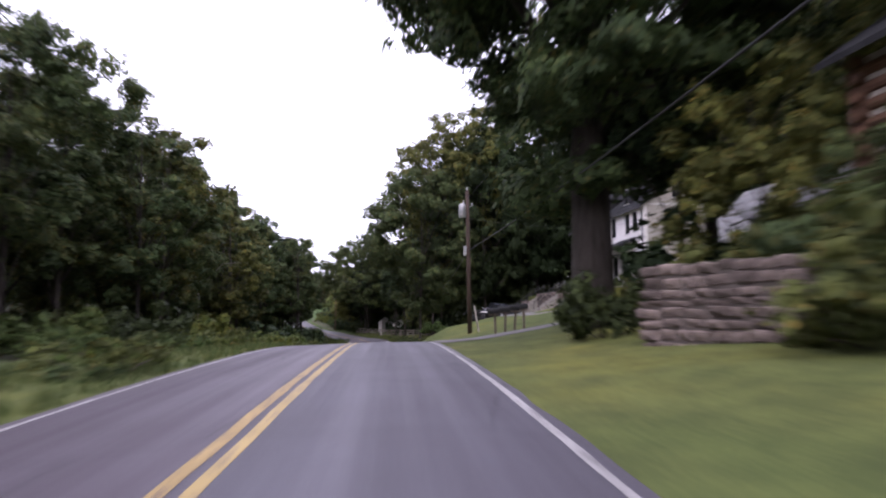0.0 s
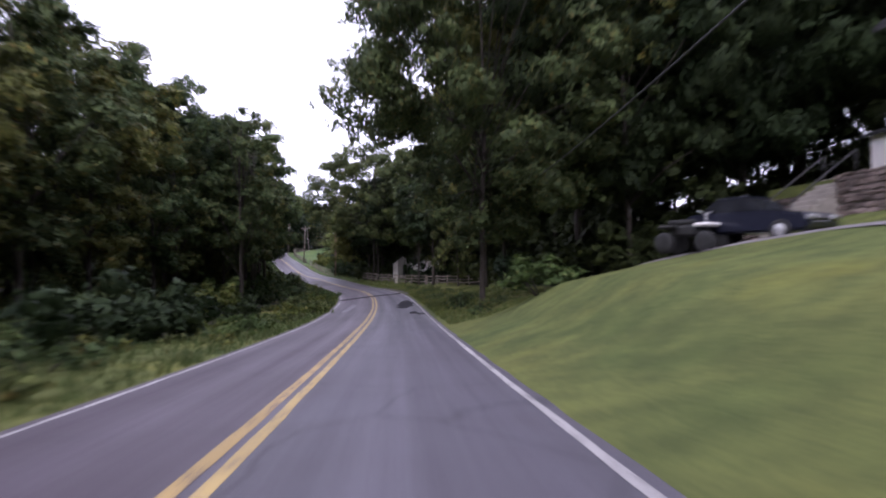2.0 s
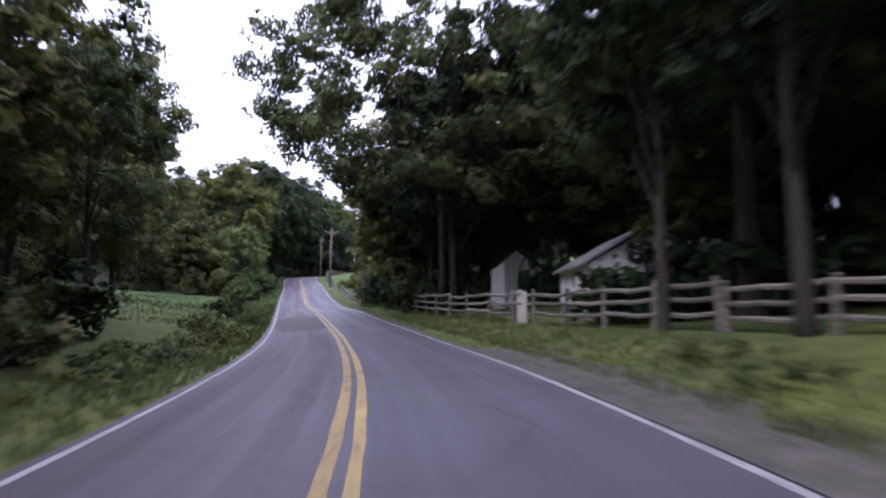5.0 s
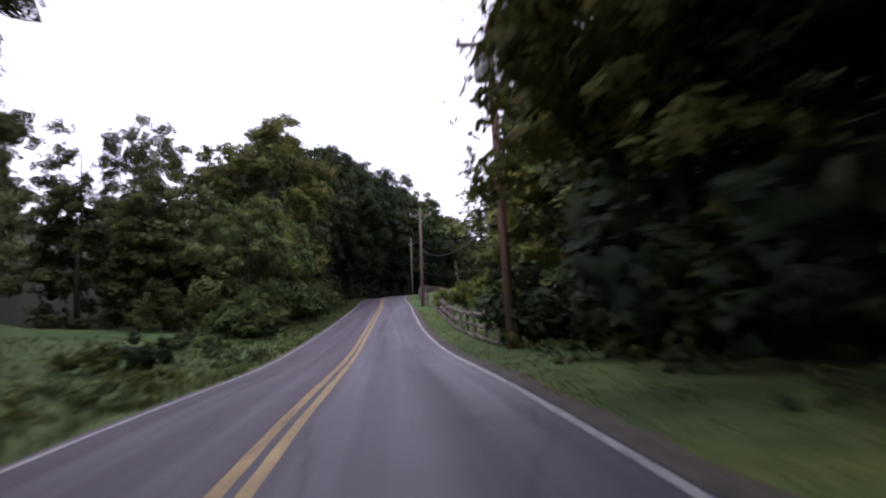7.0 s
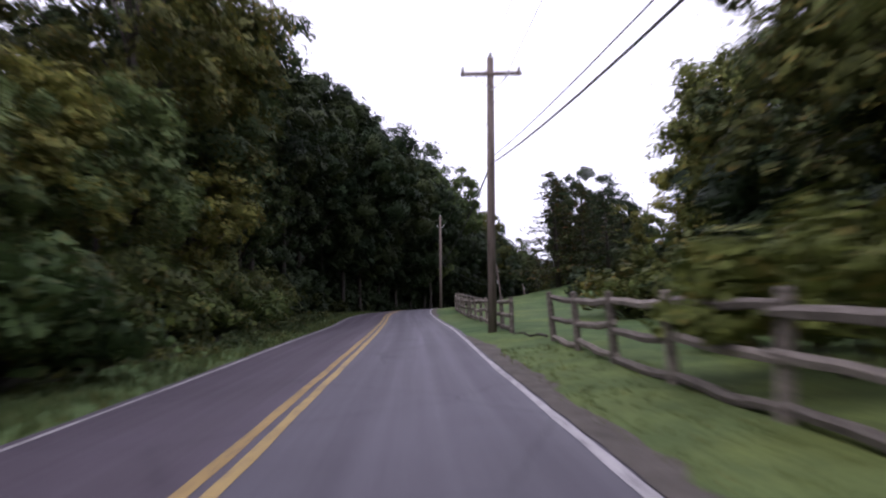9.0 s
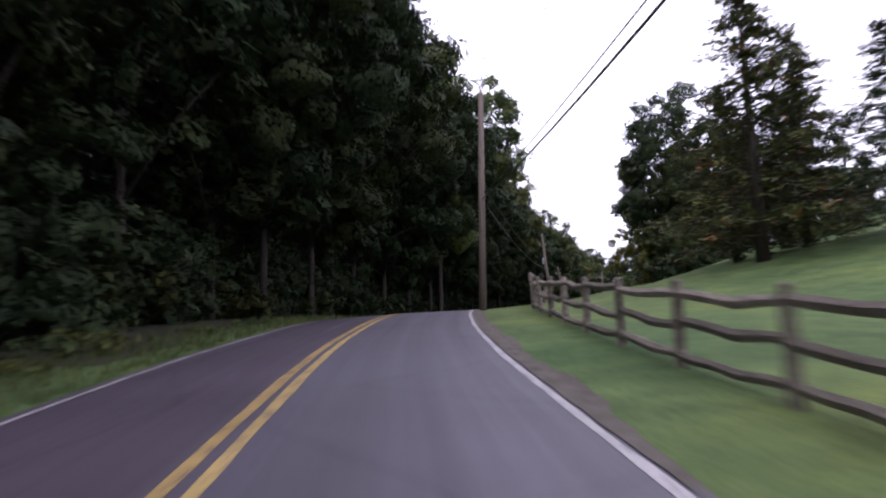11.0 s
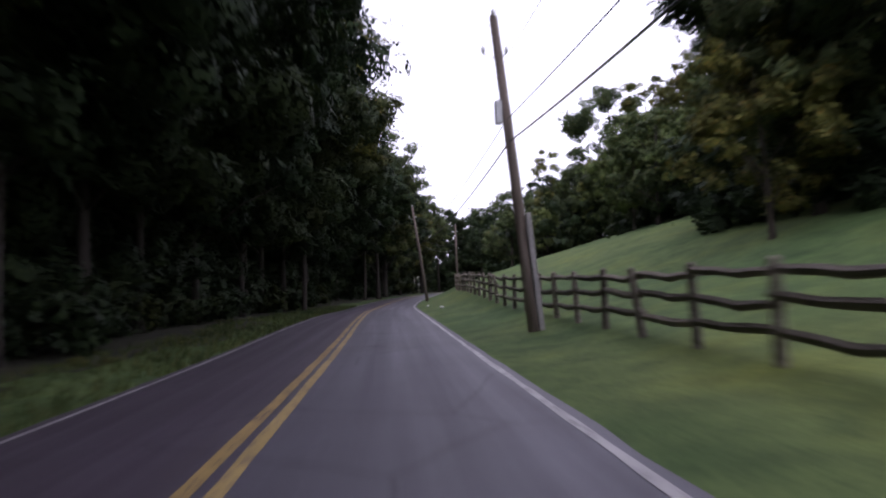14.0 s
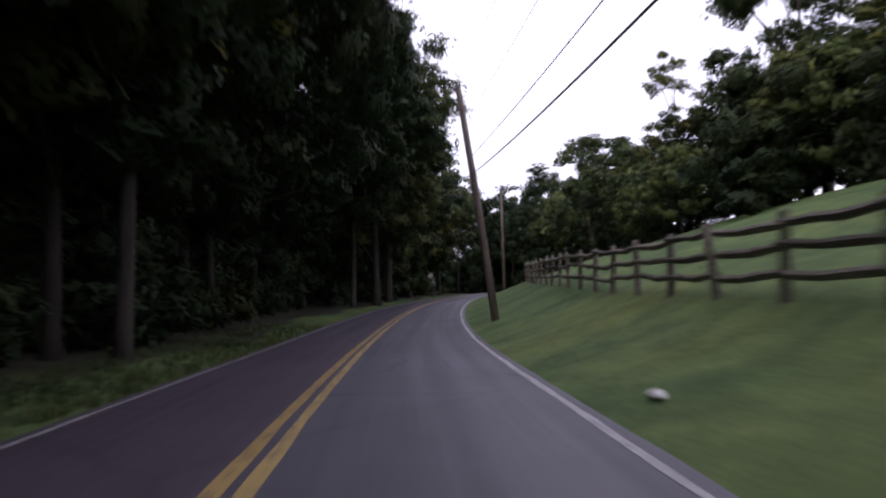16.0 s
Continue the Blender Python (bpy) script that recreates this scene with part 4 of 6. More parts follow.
# ---------------------------------------------------------------- the great tree by the first bend
def great_tree(y, d, seed, height, spread, trunk, clumps, lift, label, side=-1, mid=0.62, tall=0.36, mat=None):
    """An old spreading tree whose crown reaches over the road."""
    root = empty("tree", Matrix.Translation(at(y, d)))
    rng = np.random.default_rng(seed)
    v, f = [], []
    k = height / 22
    tube_data(v, f, [Vector(p) * k for p in ((0, 0, -0.4), (0.05, 0, 0.6), (0.1, 0, 2.5), (0.1, 0.1, 5.5), (0.3, 0.2, 9), (0.2, 0, 15), (0, 0, 20))],
              [trunk * w for w in (1.3, 1.0, 0.9, 0.84, 0.57, 0.3, 0.05)], 14)
    cl, rr = [], []
    for _ in range(clumps):
        u = rng.normal(size=3)
        u /= np.linalg.norm(u)
        r = rng.uniform(0.4, 1.0) ** 0.5
        c = np.array([u[0] * spread * r, u[1] * spread * r, (mid + tall * u[2] * r) * height])
        if c[2] < lift and side * c[0] > 0.35 * spread:
            c[2] += 0.18 * height
        cl.append(c)
        rr.append(rng.uniform(0.9, 1.7))
    for c in cl[::6]:
        z = rng.uniform(0.25, 0.45) * height
        a, b = Vector((0.2, 0.1, z)), Vector(c)
        tube_data(v, f, [a, a.lerp(b, 0.5) + Vector((0, 0, 0.5)), b], [0.28 * trunk, 0.16 * trunk, 0.03], 6)
    link("trunk", mesh_of("trunk", v, f, M_BARK, True), root, "massive furrowed grey-brown trunk")
    link("crown", leaf_cloud("crown", clump_leaves(cl, rr, 60, 0.13, rng), mat or M_LEAF, rng), root)
    tagged(root, label, "tree", "roadside trees")


great_tree(21.0, 7.95, 71, 23, 7.1, 0.74, 310, 10.5, "huge old tree with a thick trunk overhanging the road", mid=0.56, tall=0.41)
great_tree(84.5, 12.8, 72, 30, 11.0, 0.38, 290, 11.0, "tall spreading tree with branches over the road")
great_tree(141.6, 6.0, 73, 21, 10.3, 0.16, 230, 7.0, "twin-stemmed spreading tree beside the sheds")
great_tree(76.9, 5.6, 74, 21, 7.2, 0.15, 200, 9.0, "slender maple with layered leaves overhanging the lawn", mid=0.56, tall=0.42)
great_tree(280.0, -5.0, 75, 25, 8.5, 0.2, 180, 13.0, "tall tree reaching its light leafy crown over the road", 1, mat=M_LEAF_LIGHT)
great_tree(322.0, -5.6, 77, 25, 7.8, 0.2, 150, 12.0, "tall green tree at the edge of the long wood", 1, mat=M_LEAF)
great_tree(354.0, -5.4, 78, 24, 8.0, 0.2, 150, 10.0, "tall spreading tree where the road bends away", 1, mat=M_LEAF)
great_tree(158.8, 6.7, 76, 15, 4.2, 0.16, 80, 3.5, "dark tree with leafy branches hanging beside the pole")
plant("bush", 20.4, 7.9, 1.7, 0.9, 2)
plant("bush", 18.6, 9.0, 1.8, 1.0, 0)
plant("slim", 19.5, 10.4, 13, 0.8, 1)
wood("oak", -2, 26, 16, 28, 8, 19, 23)
plant("oak", 25.5, 14.5, 21, 0.9, 1)
wood("bush", 8, 20, 10, 14, 9, 2.2, 3.4)


def dead_branches(y, d, height):
    """Pale bare forked stem at the edge of the wood."""
    p = at(y, d)
    v, f = [], []
    fork = p + Vector((0.2, 0, height * 0.72))
    tube_data(v, f, [p, p + Vector((0.25, 0, height * 0.35)), fork], [0.13, 0.11, 0.085], 7)
    tube_data(v, f, [fork, fork + Vector((1.4, 0.3, 1.5)), fork + Vector((2.0, 0.4, 2.2)), fork + Vector((3.6, 0.5, 2.3))], [0.08, 0.065, 0.05, 0.02], 6)
    tube_data(v, f, [fork, fork + Vector((-0.6, 0.1, 1.6)), fork + Vector((-1.5, 0.2, 2.4))], [0.07, 0.05, 0.02], 6)
    ob = link("dead_tree", mesh_of("dead_tree", v, f, M_PALE_BARK, True))
    tagged(ob, "pale bare dead tree forking at the wood's edge", "dead tree")


dead_branches(62, -15.8, 8.6)


# ---------------------------------------------------------------- utility poles and cables
POLES = {}


def utility_pole(key, base, top, arm=False, transformer=False, box_at=None, insulators=True, guard=False, mat=None, label="weathered wooden utility pole beside the road"):
    root = empty("utility_pole", Matrix.Translation(base))
    t = Vector(top) - Vector(base)
    v, f = [], []
    tube_data(v, f, [Vector((0, 0, -0.5)), t * 0.5, t], [0.145, 0.13, 0.105], 12)
    link("shaft", mesh_of("shaft", v, f, mat or M_POLE, True), root)
    POLES[key] = (Vector(base), t)
    turn = Matrix.Translation(t) @ Matrix.Rotation(math.radians(heading(base[1])), 4, "Z")
    if arm:
        part("crossarm", box((-1.0, -0.06, -0.62), (1.0, 0.06, -0.5), 0.012, turn), M_POLE, root)
        for s in (-1, 1):
            tube("brace", [turn @ Vector((0.62 * s, -0.07, -0.6)), turn @ Vector((0, -0.09, -1.15))], [0.015, 0.015], M_STEEL, root, 5)
    if insulators:
        for x, z in (((-0.92, -0.5), (0.92, -0.5), (0, 0)) if arm else ((0, 0), (0.3, -1.0), (-0.3, -1.0))):
            if z < -0.6:
                tube("bracket", [turn @ Vector((0, 0, z - 0.12)), turn @ Vector((x, 0, z))], [0.02, 0.02], M_STEEL, root, 6)
            a = turn @ Vector((x, 0, z))
            tube("insulator", [a, a + Vector((0, 0, 0.06)), a + Vector((0, 0, 0.14)), a + Vector((0, 0, 0.2))], [0.02, 0.055, 0.05, 0.02], M_STEEL, root, 8)
    if transformer:
        c = turn @ Vector((-0.32, -0.1, -1.75))
        tube("transformer", [c + Vector((0, 0, z)) for z in (0, 0.04, 0.78, 0.84, 0.9)], [0.19, 0.22, 0.22, 0.2, 0.06], M_STEEL, root, 14, "grey cylindrical transformer can")
        tube("bushing", [c + Vector((0.06, 0, 0.86)), c + Vector((0.08, 0, 1.1))], [0.04, 0.025], M_STEEL, root, 7)
    if guard:
        part("cable_guard", box((0.08, -0.1, 0.0), (0.22, 0.02, 2.9), 0.02, Matrix.Rotation(math.atan2(t.x, t.z), 4, "Y")), M_TIN, root, "pale cable guard on the shaft")
    if box_at:
        a = t * box_at
        part("meter_box", box((-0.3, -0.16, -0.3), (-0.12, 0.04, 0.3), 0.02, Matrix.Translation(a)), M_STEEL, root, "grey metal box on the pole")
    return tagged(root, label, "utility pole", "utility poles")


def pole_at(key, y, d, height, lean=(0, 0), **kw):
    b = at(y, d)
    return utility_pole(key, b, b + Vector((lean[0], lean[1], height)), **kw)


pole_at("p1", 40.2, 6.45, 8.9, (-0.1, 0), transformer=True, box_at=0.57, mat=M_DARK_POLE, label="brown wooden utility pole with transformer on the lawn")
pole_at("p2", 165.2, 4.68, 9.6, (0.05, 0), arm=True, transformer=True, mat=M_RED_POLE, label="reddish utility pole with crossarm and transformer")
utility_pole("p3", at(205.9, 4.0), (-21.45, 206.1, 11.85), arm=True, label="tall utility pole with crossarm beside the fence")
utility_pole("p4", at(245.5, 3.45), (-32.0, 245.9, 15.1), label="pale utility pole standing close to the road edge")
utility_pole("p5", at(286.0, 4.86), (-32.15, 286.4, 15.2), box_at=0.68, guard=True, label="leaning weathered utility pole beside the road")
utility_pole("p6", at(329.3, 4.1), (-32.3, 329.6, 16.1), label="leaning dark utility pole beside the road")
pole_at("p7", 366.3, 5.6, 9.3, label="distant utility pole beside the road")

HANG = {"p2": 0.4, "p3": 0.607, "p4": 0.5, "p5": 0.59, "p6": 0.615, "p7": 0.64}  # where the low cables hold on


def span(ka, kb, height, sag, r, side=0.0, label="black overhead cable hanging between utility poles"):
    pa, ta = POLES[ka]
    pb, tb = POLES[kb]
    n = Vector((1, 0, 0)) * side
    ha, hb = (height, height) if height > 0.75 else (HANG[ka] + height, HANG[kb] + height)
    a, b = pa + ta * ha + n, pb + tb * hb + n
    pts = [a.lerp(b, i / 16) - Vector((0, 0, 4 * sag * (i / 16) * (1 - i / 16))) for i in range(17)]
    tagged(tube("cable", pts, [r] * 17, M_WIRE, None, 5), label, "cable", "overhead cables")


for ka, kb in (("p2", "p3"), ("p3", "p4"), ("p4", "p5"), ("p5", "p6"), ("p6", "p7")):
    span(ka, kb, 0.0, 0.95 if ka == "p2" else 0.65, 0.022)
    span(ka, kb, 0.03 if ka in ("p2", "p3") else 0.07, 0.8 if ka == "p2" else 0.55, 0.013, 0.1 if ka in ("p2", "p3") else 0.0)
    span(ka, kb, 0.87, 0.45, 0.008, 0.25)
    span(ka, kb, 1.0, 0.4, 0.006)


def loose_cable(points, sag, r, label):
    a, b = points
    pts = [a.lerp(b, i / 16) - Vector((0, 0, 4 * sag * (i / 16) * (1 - i / 16))) for i in range(17)]
    tagged(tube("cable", pts, [r] * 17, M_WIRE, None, 5), label, "cable", "overhead cables")


P1, T1 = POLES["p1"]
loose_cable((P1 + T1 * 0.575, at(-14, 8.2, 6.6)), 0.5, 0.03, "thick black overhead cable over the lawn")
loose_cable((P1 + T1 * 0.94, at(-14, 7.8, 9.2)), 0.4, 0.008, "thin overhead wire over the lawn")
loose_cable((P1 + T1 * 0.575, at(92, 9.0, 6.6)), 0.6, 0.022, "black overhead cable running into the trees")
loose_cable((P1 + T1 * 0.8, Vector((24.0, 56.5, 10.4))), 0.5, 0.01, "thin service wire from the pole to the house")


# ---------------------------------------------------------------- split-rail fences
def rail_mesh(seed, length):
    rng = random.Random(seed)
    v, f = [], []
    pts, rad = [], []
    for i in range(6):
        t = i / 5
        pts.append(Vector((0.02 * rng.uniform(-1, 1), length * (t - 0.5), -0.05 * math.sin(math.pi * t) * rng.uniform(0.2, 1.2) + 0.015 * rng.uniform(-1, 1))))
        rad.append((0.042 if i in (0, 5) else 0.066) * rng.uniform(0.9, 1.15))
    tube_data(v, f, pts, rad, 6)
    return mesh_of("rail", v, f, M_RAIL, False)


def post_mesh(seed, height):
    rng = random.Random(seed)
    v, f = [], []
    tube_data(v, f, [Vector((0.01 * rng.uniform(-1, 1), 0.01 * rng.uniform(-1, 1), z)) for z in (-0.25, 0.3, 0.75 * height, height - 0.03, height)],
              [0.085, 0.08, 0.075, 0.07, 0.04], 8)
    return mesh_of("post", v, f, M_RAIL, False)


RAILS = [rail_mesh(100 + i, 1.0) for i in range(6)]
POSTS = [post_mesh(200 + i, 1.15) for i in range(5)]


def rail_fence(stations, offset, label, heights=(0.33, 0.66, 0.97), tilt=2.0, seed=0, drop=()):
    """A split-rail fence: a post at each station, rails from post to post."""
    rng = random.Random(seed)
    root = empty("rail_fence", Matrix())
    feet = [at(y, offset(y)) for y in stations]
    for p in feet:
        ob = link("post", POSTS[rng.randrange(5)], root)
        tall = (heights[-1] + 0.16) / 1.15
        ob.matrix_basis = Matrix.Translation(p) @ Euler((radians(rng.gauss(0, tilt)), radians(rng.gauss(0, tilt)), rng.uniform(0, 6))).to_matrix().to_4x4() @ Matrix.Diagonal((0.95, 0.95, tall, 1))
    for i, (p, q) in enumerate(zip(feet, feet[1:])):
        for k, h in enumerate(heights):
            if (i, k) in drop:
                continue
            a = p + Vector((0, 0, h + rng.gauss(0, 0.03)))
            b = q + Vector((0, 0, h + rng.gauss(0, 0.03)))
            d = b - a
            ob = link("rail", RAILS[rng.randrange(6)], root)
            ob.matrix_basis = Matrix.Translation((a + b) / 2) @ d.to_track_quat("Y", "Z").to_matrix().to_4x4() @ Matrix.Diagonal((1, d.length + 0.25, 1, 1))
    return tagged(root, label, "fence", "rail fences")


def steps(a, b, gap):
    n = max(1, round((b - a) / gap))
    return [a + (b - a) * i / n for i in range(n + 1)]


rail_fence(steps(97, 121, 2.5), lambda y: float(np.interp(y, (97, 109, 121), (15.5, 11.2, 8.2))), "grey split-rail fence at the foot of the dark wood", seed=7)
rail_fence(steps(121, 130.2, 2.5) + steps(132, 152, 2.5), lambda y: float(np.interp(y, (120, 125, 131, 140, 152), (8.2, 7.5, 6.8, 5.9, 5.6))), "grey three-rail split fence in front of the sheds", (0.4, 0.76, 1.1), seed=1, drop=((4, 0),))
rail_fence(steps(166.9, 200.6, 2.4), lambda y: float(np.interp(y, (160, 178, 190, 201), (4.7, 4.5, 4.75, 4.85))), "grey three-rail split fence along the road verge", (0.13, 0.57, 1.02), seed=2)
rail_fence(steps(204.6, 242, 2.3) , lambda y: float(np.interp(y, (204, 225, 243), (4.45, 4.8, 5.2))), "weathered split-rail fence beside the field", (0.17, 0.55, 0.93), seed=3)
rail_fence(steps(242, 300, 2.1), lambda y: float(np.interp(y, (242, 257, 276, 300), (5.2, 6.0, 5.65, 6.0))), "weathered split-rail fence beside the grassy hill", (0.4, 0.75, 1.08), tilt=3.5, seed=4)
rail_fence(steps(300, 352, 2.1), lambda y: float(np.interp(y, (300, 315, 352), (6.0, 6.3, 7.2))), "dark split-rail fence climbing the grassy bank", (0.4, 0.75, 1.08), tilt=3.0, seed=5)


def thick_post(y, d, h, label):
    p = at(y, d)
    v, f = [], []
    tube_data(v, f, [Vector((0, 0, -0.3)), Vector((0, 0, 0.2)), Vector((0.02, 0, h - 0.05)), Vector((0.02, 0, h))], [0.13, 0.125, 0.115, 0.09], 10)
    ob = link("gate_post", mesh_of("gate_post", v, f, M_PALE_POST, False))
    ob.matrix_basis = Matrix.Translation(p)
    tagged(ob, label, "post", "gate posts")


M_PALE_POST = mottled("pale_debarked_wood", (0.33, 0.29, 0.26), (0.55, 0.5, 0.46), 2.5, 30.0, 0.85, 0.4, 0.01, stretch=(4, 4, 0.4))
thick_post(131.5, 6.8, 1.25, "thick pale wooden gate post beside the fence")
thick_post(130.75, 6.7, 1.2, "second thick pale wooden gate post by the fence")


# ---------------------------------------------------------------- buildings
def wall_panel(width, height, holes, thick):
    """A wall in the x-z plane from the origin, with rectangular holes (x0, x1, z0, z1) through it; thickness towards +y."""
    xs = sorted({0.0, width, *(h[0] for h in holes), *(h[1] for h in holes)})
    zs = sorted({0.0, height, *(h[2] for h in holes), *(h[3] for h in holes)})
    bm = bmesh.new()
    inside = lambda x, z: any(h[0] < x < h[1] and h[2] < z < h[3] for h in holes)
    cell = {}
    for i in range(len(xs) - 1):
        for j in range(len(zs) - 1):
            cell[i, j] = not inside((xs[i] + xs[i + 1]) / 2, (zs[j] + zs[j + 1]) / 2)

    def quad(*pts):
        bm.faces.new([bm.verts.new(p) for p in pts])

    for (i, j), solid in cell.items():
        if not solid:
            continue
        a, b, c, d = xs[i], xs[i + 1], zs[j], zs[j + 1]
        quad((a, 0, c), (b, 0, c), (b, 0, d), (a, 0, d))
        quad((a, thick, c), (a, thick, d), (b, thick, d), (b, thick, c))
        for (di, dj), pts in {(-1, 0): ((a, 0, c), (a, 0, d), (a, thick, d), (a, thick, c)), (1, 0): ((b, 0, c), (b, thick, c), (b, thick, d), (b, 0, d)),
                              (0, -1): ((a, 0, c), (a, thick, c), (b, thick, c), (b, 0, c)), (0, 1): ((a, 0, d), (b, 0, d), (b, thick, d), (a, thick, d))}.items():
            if not cell.get((i + di, j + dj), False):
                quad(*pts)
    bmesh.ops.remove_doubles(bm, verts=bm.verts, dist=1e-4)
    return bm


def moved(bm, m):
    bmesh.ops.transform(bm, matrix=m, verts=bm.verts)
    return bm


def sash_window(parent, m, w, h, bars=1):
    """A sash window set into a hole of a wall; m carries x-z to the wall, origin at the hole's lower left corner."""
    frame_ob = part("window", moved(frame_mesh(w, h, bars), m), M_DARKTRIM, parent, "dark-framed sash window")
    pane = bmesh.new()
    add_box(pane, (0.04, 0.11, 0.04), (w - 0.04, 0.125, h - 0.04))
    part("pane", moved(pane, m), M_GLASS, frame_ob)
    part("sill", moved(box((-0.08, -0.07, -0.07), (w + 0.08, 0.08, 0.0), 0.01), m), M_TRIM, frame_ob)
    return frame_ob


def frame_mesh(w, h, bars):
    bm = bmesh.new()
    for lo, hi in (((0, 0.06, 0), (0.06, 0.15, h)), ((w - 0.06, 0.06, 0), (w, 0.15, h)), ((0.06, 0.06, 0), (w - 0.06, 0.15, 0.06)), ((0.06, 0.06, h - 0.06), (w - 0.06, 0.15, h)),
                   ((0.06, 0.07, h / 2 - 0.03), (w - 0.06, 0.14, h / 2 + 0.03))):
        add_box(bm, lo, hi)
    for i in range(bars):
        x = w * (i + 1) / (bars + 1)
        add_box(bm, (x - 0.015, 0.085, 0.06), (x + 0.015, 0.105, h / 2 - 0.03))
        add_box(bm, (x - 0.015, 0.085, h / 2 + 0.03), (x + 0.015, 0.105, h - 0.06))
    return bm


def prism(profile, x0, x1):
    """A solid with the given outline in y-z, from x0 to x1."""
    bm = bmesh.new()
    a = [bm.verts.new((x0, y, z)) for y, z in profile]
    b = [bm.verts.new((x1, y, z)) for y, z in profile]
    bm.faces.new(list(reversed(a)))
    bm.faces.new(b)
    n = len(profile)
    for i in range(n):
        bm.faces.new((a[i], a[(i + 1) % n], b[(i + 1) % n], b[i]))
    bmesh.ops.recalc_face_normals(bm, faces=bm.faces)
    return bm


def farmhouse():
    along = Vector((-1.45, 16.3, 0)).normalized()
    # local x runs along the front away from the first corner, y into the house, z up
    turn = Matrix(((along.x, along.y, 0, 23.75), (along.y, -along.x, 0, 54.0), (0, 0, 1, 4.7), (0, 0, 0, 1)))
    root = empty("house", turn)
    I = Matrix()
    L, X, D, E, A = 16.3, 12.1, 6.5, 6.95, 9.3
    upper = [(x, x + 0.88, 4.7, 6.5) for x in (1.2, 2.65, 5.45, 7.6, 9.75)]
    lower = [(1.15, 2.05, 1.1, 2.95), (3.3, 4.25, 0.35, 2.5), (5.3, 6.2, 1.0, 2.8), (7.6, 8.5, 0.35, 2.5), (10.0, 10.9, 1.0, 2.8)]
    front = part("wall", wall_panel(X, E, upper + lower, 0.35), M_STUCCO, root, "white stucco front wall")
    ext_holes = [(0.6, 1.35, 4.5, 6.1), (2.1, 2.85, 4.5, 6.1), (0.8, 1.6, 0.35, 2.4), (2.3, 3.1, 0.5, 2.4)]
    T = Matrix.Translation((X, 0.12, 0))
    part("wall", moved(wall_panel(L - X, E - 0.25, ext_holes, 0.35), T), M_STUCCO, root, "white stucco front wall of the extension")
    for x0, x1, z0, z1 in upper + lower:
        if z0 == 0.35:
            d = part("door", box((x0, 0.1, z0), (x1, 0.16, z1), 0.01), M_DARKTRIM, root, "dark panelled front door")
            for k in range(2):
                part("panel", box((x0 + 0.12, 0.085, z0 + 0.2 + k * 1.0), (x1 - 0.12, 0.1, z0 + 1.0 + k * 1.0), 0.01), M_DARKTRIM, d)
        else:
            sash_window(root, Matrix.Translation((x0, 0, z0)), x1 - x0, z1 - z0)
    for x0, x1, z0, z1 in ext_holes:
        sash_window(root, T @ Matrix.Translation((x0, 0, z0)), x1 - x0, z1 - z0)
    # gable end towards the driveway: local x' runs into the house
    G = Matrix.Rotation(math.radians(90), 4, "Z") @ Matrix.Diagonal((1, -1, 1, 1))
    gable_holes = [(2.65, 3.6, 4.35, 5.75), (3.3, 5.05, 1.25, 3.05)]
    gm = moved(wall_panel(D - 0.7, E, [(a - 0.35, b - 0.35, c, d) for a, b, c, d in gable_holes], 0.35), G @ Matrix.Translation((0.35, 0, 0)))
    bmesh.ops.reverse_faces(gm, faces=gm.faces)
    part("wall", gm, M_STUCCO_GABLE, root, "cream stucco gable wall")
    part("gable", prism_x([(0.0, E), (D, E + 0.0), (D / 2, A - 0.1)], 0.0, 0.35), M_STUCCO_GABLE, root, "cream stucco gable triangle")
    part("band", box((-0.06, -0.02, E - 0.1), (0.0, D + 0.02, E + 0.05)), M_TRIM, root, "pale trim band under the gable")
    for (a, b, c, d) in gable_holes:
        sash_window(root, G @ Matrix.Translation((a, 0, c)), b - a, d - c, 1 if b - a < 1.2 else 3)
    sash_window(root, G @ Matrix.Translation((2.75, -0.14, 7.55)), 0.8, 0.95)
    part("wall", box((0, D - 0.35, 0), (L, D, E - 0.25)), M_STUCCO, root, "white stucco back wall")
    part("wall", box((L - 0.35, 0.47, 0), (L, D - 0.35, E - 0.25)), M_STUCCO, root, "white stucco far end wall")
    part("gable", prism_x([(0.12, E - 0.25), (D, E - 0.25), (D / 2, A - 0.45)], L - 0.35, L), M_STUCCO, root)
    # roofs
    for x0, x1, dz, lab in ((-0.35, X + 0.15, 0.0, "grey slate roof"), (X + 0.15, L + 0.3, -0.3, "grey slate roof of the extension")):
        e, a = E + dz, A + dz
        s = (a - e) / (D / 2)
        slab = [(-0.4, e - 0.4 * s), (D / 2, a), (D + 0.4, e - 0.4 * s), (D + 0.4, e - 0.4 * s + 0.16), (D / 2, a + 0.18), (-0.4, e - 0.4 * s + 0.16)]
        r = part("roof", prism(slab, x0, x1), M_ROOF, root, lab)
        # courses of shingles
        n = 11
        for side in (-1, 1):
            for k in range(n):
                t0 = k / n
                y = D / 2 + side * (D / 2 + 0.4) * (1 - t0)
                z = a + 0.18 - (a - e + 0.4 * s) * (1 - t0)
                t1 = (k + 1.06) / n
                y2 = D / 2 + side * (D / 2 + 0.4) * (1 - t1)
                z2 = a + 0.18 - (a - e + 0.4 * s) * (1 - t1)
                lo = [(y, z + 0.002), (y, z + 0.03), (y2, z2 + 0.008), (y2, z2 + 0.002)]
                part("shingle_course", prism(lo, x0 + 0.01, x1 - 0.01), M_ROOF, r)
        part("eaves_board", box((x0, -0.44, e - 0.4 * s - 0.06), (x1, -0.4, e - 0.4 * s + 0.14)), M_DARKTRIM, root)
